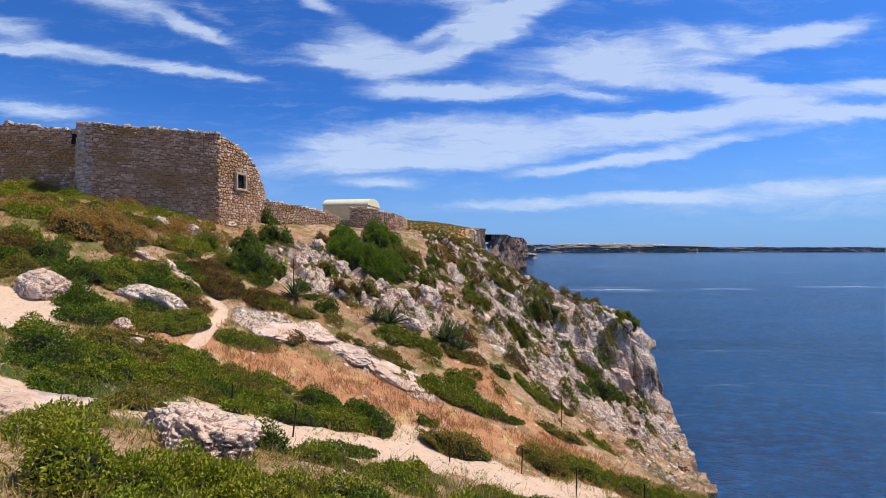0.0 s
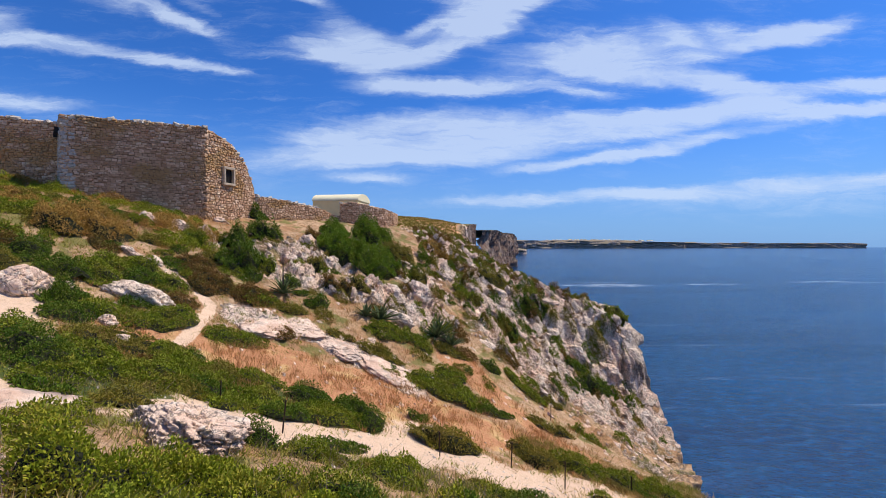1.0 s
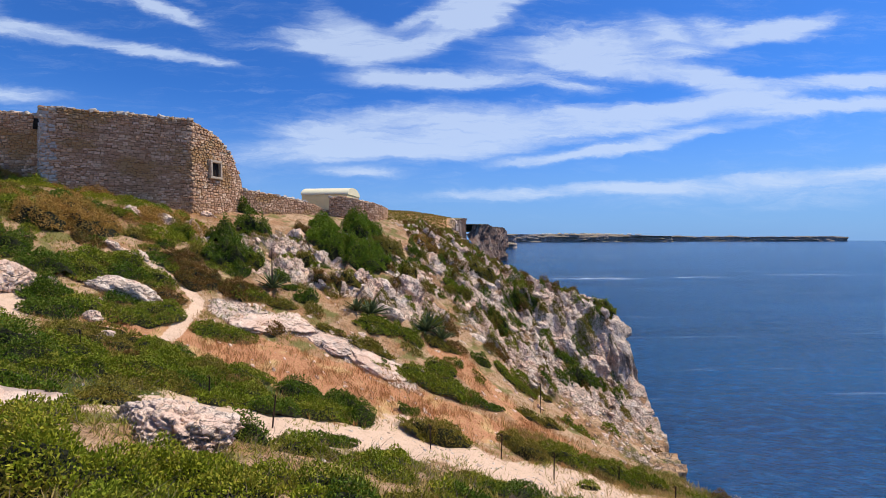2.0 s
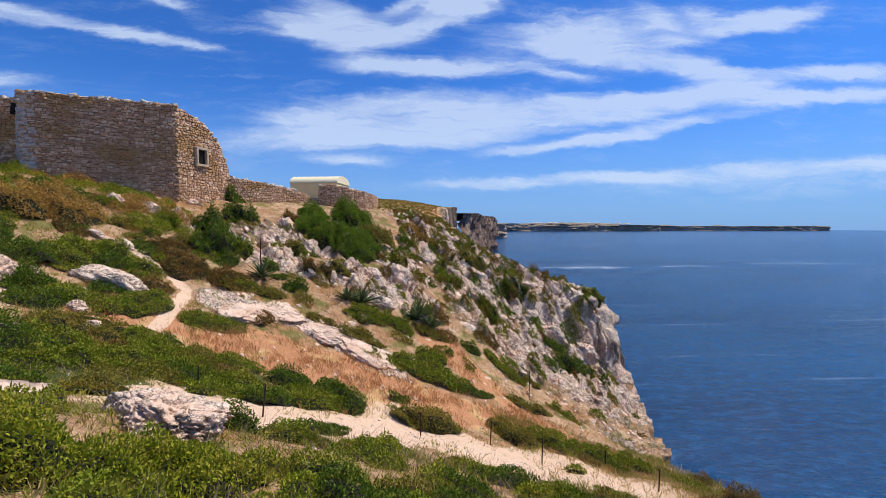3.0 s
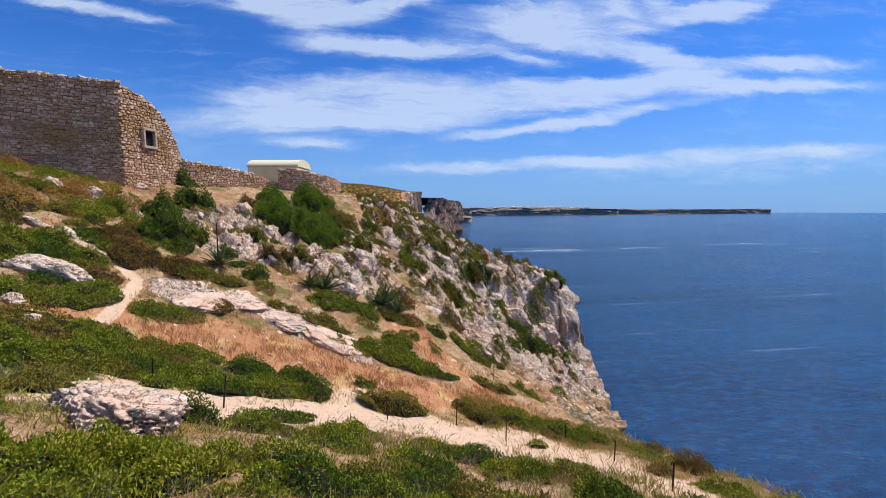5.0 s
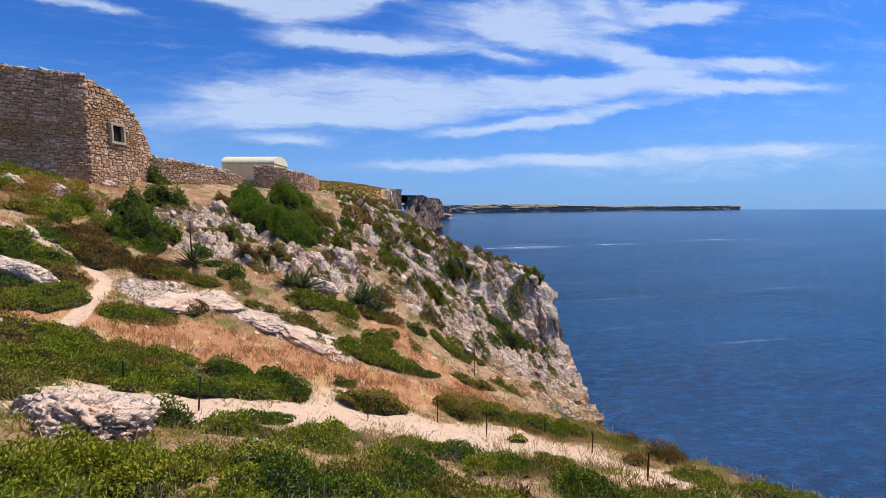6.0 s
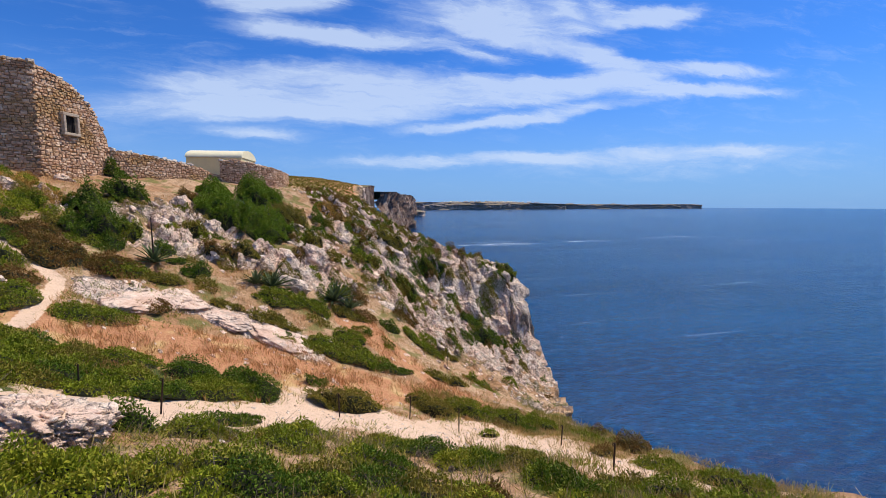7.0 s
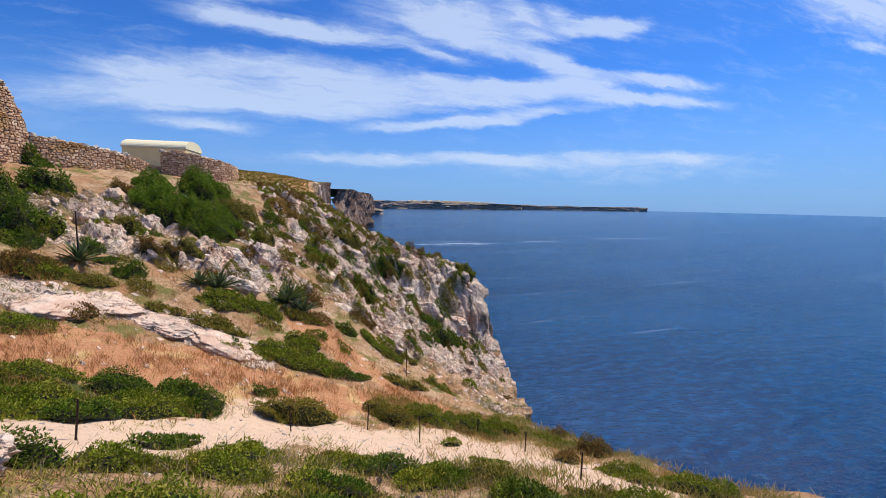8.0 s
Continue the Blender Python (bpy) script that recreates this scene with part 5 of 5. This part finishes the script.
# ---- stones of the fort ----
def stone_mesh(seed):
    """One rough block, a metre wide and high, standing proud of the wall."""
    r = random.Random(seed)
    j = lambda s: r.uniform(-s, s)
    bm = bmesh.new()
    back = [bm.verts.new((x * (0.5 + j(0.03)), 0.35, z * (0.5 + j(0.05)))) for x, z in ((-1, -1), (1, -1), (1, 1), (-1, 1))]
    mid = [bm.verts.new((x * (0.48 + j(0.05)), -0.30 + j(0.1), z * (0.47 + j(0.07)))) for x, z in ((-1, -1), (1, -1), (1, 1), (-1, 1))]
    front = [bm.verts.new((x * (0.34 + j(0.07)), -0.62 + j(0.16), z * (0.32 + j(0.08)))) for x, z in ((-1, -1), (1, -1), (1, 1), (-1, 1))]
    for a, b in ((back, mid), (mid, front)):
        for k in range(4):
            bm.faces.new((a[k], a[(k + 1) % 4], b[(k + 1) % 4], b[k]))
    bm.faces.new(front)
    bmesh.ops.recalc_face_normals(bm, faces=bm.faces)
    me = bpy.data.meshes.new("stone")
    bm.to_mesh(me)
    bm.free()
    me.materials.append(M["masonry"])
    return me


STONES = [stone_mesh(k) for k in range(14)]


def courses(line, tops, base, seed, high=(0.10, 0.22), long=(0.13, 0.40), hole=None):
    """Where the stones of a rubble wall sit: matrices over a broken line in the plan."""
    rnd = random.Random(seed)
    line = np.array(line, float)
    seg = np.concatenate([[0], np.cumsum(np.hypot(*(line[1:] - line[:-1]).T))])
    z, out = base, []
    while z < max(tops) + 0.1:
        h = rnd.uniform(*high)
        t = -rnd.uniform(0, 0.2)
        while t < seg[-1]:
            w = rnd.uniform(*long) * (1.25 if rnd.random() < 0.1 else 1)
            c = t + w / 2
            t += w
            if c < 0 or c > seg[-1]:
                continue
            x, y = np.interp(c, seg, line[:, 0]), np.interp(c, seg, line[:, 1])
            zz = z + h / 2 + rnd.uniform(-0.04, 0.04)
            if zz > np.interp(c, seg, tops) + 0.04 or (hole and abs(c - hole[0]) < hole[2] and abs(zz - hole[1]) < hole[3]):
                continue
            k = min(max(int(np.searchsorted(seg, c, side="right")) - 1, 0), len(line) - 2)
            d = line[k + 1] - line[k]
            turn = math.degrees(math.atan2(d[1], d[0]))
            lean = 0.1 * (1 - (zz - base) / max(0.5, np.interp(c, seg, tops) - base))
            nx, ny = d[1] / np.hypot(*d), -d[0] / np.hypot(*d)
            out.append(pose(x + nx * lean, y + ny * lean, zz + EYE, rnd.uniform(-6, 6), rnd.uniform(-11, 11), turn + rnd.uniform(-6, 6)) @ Matrix.Diagonal((w * rnd.uniform(0.82, 1.0), 0.07 + rnd.uniform(0, 0.08), h * rnd.uniform(0.78, 1.05), 1)))
        z += h
    return out


def lay(parent, places, singly, seed, mat="masonry"):
    """Single stones as parts, and the rest joined into one mesh."""
    rnd = random.Random(seed)
    for m in places[:singly]:
        ob = new("stone", STONES[rnd.randrange(len(STONES))])
        ob.parent = parent
        ob.matrix_basis = m
    rest = places[singly:]
    if rest:
        vs, fs = [], []
        for m in rest:
            me = STONES[rnd.randrange(len(STONES))]
            o = len(vs)
            vs += [(m @ v.co)[:] for v in me.vertices]
            fs += [[o + i for i in p.vertices] for p in me.polygons]
        me = bpy.data.meshes.new("stonework")
        me.from_pydata(vs, [], fs)
        me.materials.append(M[mat])
        ob = new("stonework", me)
        ob.parent = parent
        tagged(ob, "coursed brown rubble stones", kind="stuff")


EAST = [(-17.2, 32.0), (-17.03, 32.45), (-16.35, 34.25), (-15.84, 35.6), (-15.5, 36.5)]
east = courses(EAST, (8.5, 8.4, 7.8, 6.5, 4.6), 0.6, 1, hole=(2.0, 5.15, 0.56, 0.74))
lay(fort, east, 300, 1)
lay(fort, courses(FACE_W, (8.5, 8.5), 0.6, 2), 0, 2)
lay(fort, courses(((-26.4, 30.2), (-25.2, 29.0)), (8.5, 8.5), 1.6, 3), 0, 3, "pale")
lay(fort, courses(((-36.0, 29.4), (-33.0, 29.6), (-31.0, 29.8), (-26.3, 30.3)), (7.9, 7.9, 8.7, 8.2), 2.0, 4), 0, 4)
lay(fort, courses(((-15.6, 36.6), (-14.2, 38.0), (-11.0, 41.5), (-10.0, 42.6), (-9.3, 43.2)), (3.9, 3.75, 3.1, 2.6, 2.5), 0.4, 5), 0, 5)
lay(fort, courses(((-9.6, 43.4), (-9.3, 42.4), (-8.2, 42.6), (-6.5, 43.3), (-5.2, 44.3), (-4.4, 45.5), (-4.1, 47.5)), (3.4, 3.8, 3.9, 3.6, 3.35, 3.1, 3.0), 0.2, 6), 0, 6)
# capping stones along the broken wall tops
cap = random.Random(8)
caps = []
for (x0, y0, z0), (x1, y1, z1) in (((-25.2, 29.0, 8.5), (-17.2, 32.0, 8.5)), ((-17.2, 32.0, 8.5), (-16.35, 34.25, 7.8)), ((-16.35, 34.25, 7.8), (-15.84, 35.6, 6.5)), ((-36, 29.4, 7.9), (-33, 29.6, 7.9)), ((-31, 29.8, 8.7), (-26.3, 30.3, 8.2)), ((-15.6, 36.6, 3.9), (-11, 41.5, 3.2)), ((-9.3, 42.4, 3.8), (-6.5, 43.3, 3.6)), ((-6.5, 43.3, 3.6), (-4.4, 45.5, 3.1))):
    n = int(math.hypot(x1 - x0, y1 - y0) / 0.3)
    for k in range(n):
        f, s = k / n, cap.uniform(0.18, 0.36)
        d = math.degrees(math.atan2(y1 - y0, x1 - x0))
        back = cap.uniform(0.0, 0.6)
        caps.append(pose(x0 + (x1 - x0) * f - math.sin(radians(d)) * back, y0 + (y1 - y0) * f + math.cos(radians(d)) * back, EYE + z0 + (z1 - z0) * f + s * 0.2, cap.uniform(-25, 25), cap.uniform(-20, 20), d + cap.uniform(-30, 30)) @ Matrix.Diagonal((s * 1.3, s, s * 0.8, 1)))
lay(fort, caps, 0, 9, "pale")

# pale quoins at the west corner, and three near-black blocks under the parapet
lay(fort, courses(((-25.2, 29.0), (-24.6, 29.225)), (8.5, 8.5), 1.6, 12, (0.22, 0.34), (0.3, 0.6)), 0, 12, "pale")
for k in range(3):
    bm = bmesh.new()
    bmesh.ops.create_cube(bm, size=1, matrix=pose(-26.15 + 0.33 * k, 29.85 - 0.33 * k, EYE + 7.35 + 0.12 * k, 0, 0, -45) @ Matrix.Diagonal((0.16, 0.5, 0.3, 1)))
    part("corbel", bm, M["dark"], fort)


# ---- loose stones on the slope ----
def chip(seed):
    """The corners and faces of one angular stone, about a metre across."""
    bm = bmesh.new()
    bmesh.ops.create_icosphere(bm, subdivisions=2, radius=0.5)
    co = np.array([v.co[:] for v in bm.verts]) * 2
    cut = np.random.RandomState(seed)
    faces = unit3(cut.randn(9, 3))
    facing = co @ faces.T
    r = np.minimum(np.min(np.where(facing > 0.2, (0.55 + 0.35 * cut.rand(9)) / np.maximum(facing, 0.2), 9.0), axis=1), 1.1)
    out = co * (r * (1 + 0.16 * cut.randn(len(r))))[:, None] * 0.5, [[v.index for v in f.verts] for f in bm.faces]
    bm.free()
    return out


CHIPS = [chip(k) for k in range(12)]


def loose_stones(name, xy, size, flat, label, mat="rubble"):
    rnd = random.Random(len(xy))
    zs = rough_ground(xy[:, 0], xy[:, 1])
    vs, fs, o = [], [], 0
    for (x, y), z in zip(xy, zs):
        co, faces = CHIPS[rnd.randrange(len(CHIPS))]
        s = size * (0.35 + 1.5 * rnd.random() ** 3)
        m = np.array(pose(0, 0, 0, rnd.uniform(-35, 35), rnd.uniform(10, 50), rnd.uniform(-70, 0)).to_3x3())
        vs.append((co * np.array([s * rnd.uniform(1.0, 2.2), s, s * flat])) @ m.T + np.array([x, y, z - 0.06 * s]))
        fs += [[o + i for i in f] for f in faces]
        o += len(co)
    me = bpy.data.meshes.new(name)
    me.from_pydata(np.concatenate(vs).tolist(), [], fs)
    me.materials.append(M[mat])
    tagged(new(name, me), label, "stones", kind="stuff")


loose_stones("gravel", scatter(3500, -14, 9.5, 4, 16, lambda x, y, c: 0.12 + 0.75 * c[1]), 0.06, 0.6, "small pale stones on the sandy path")
loose_stones("scree", scatter(6500, -14, 15, 15, 30, lambda x, y, c: 0.12 + 0.8 * c[0]), 0.13, 0.6, "loose limestone stones on the slope", "rock")
loose_stones("rocks", scatter(5200, -12, 18.5, 20, 58, lambda x, y, c: 0.05 + 0.95 * (c[0] > 0.3)), 0.24, 0.7, "jagged limestone rocks over the sea slope", "rock")
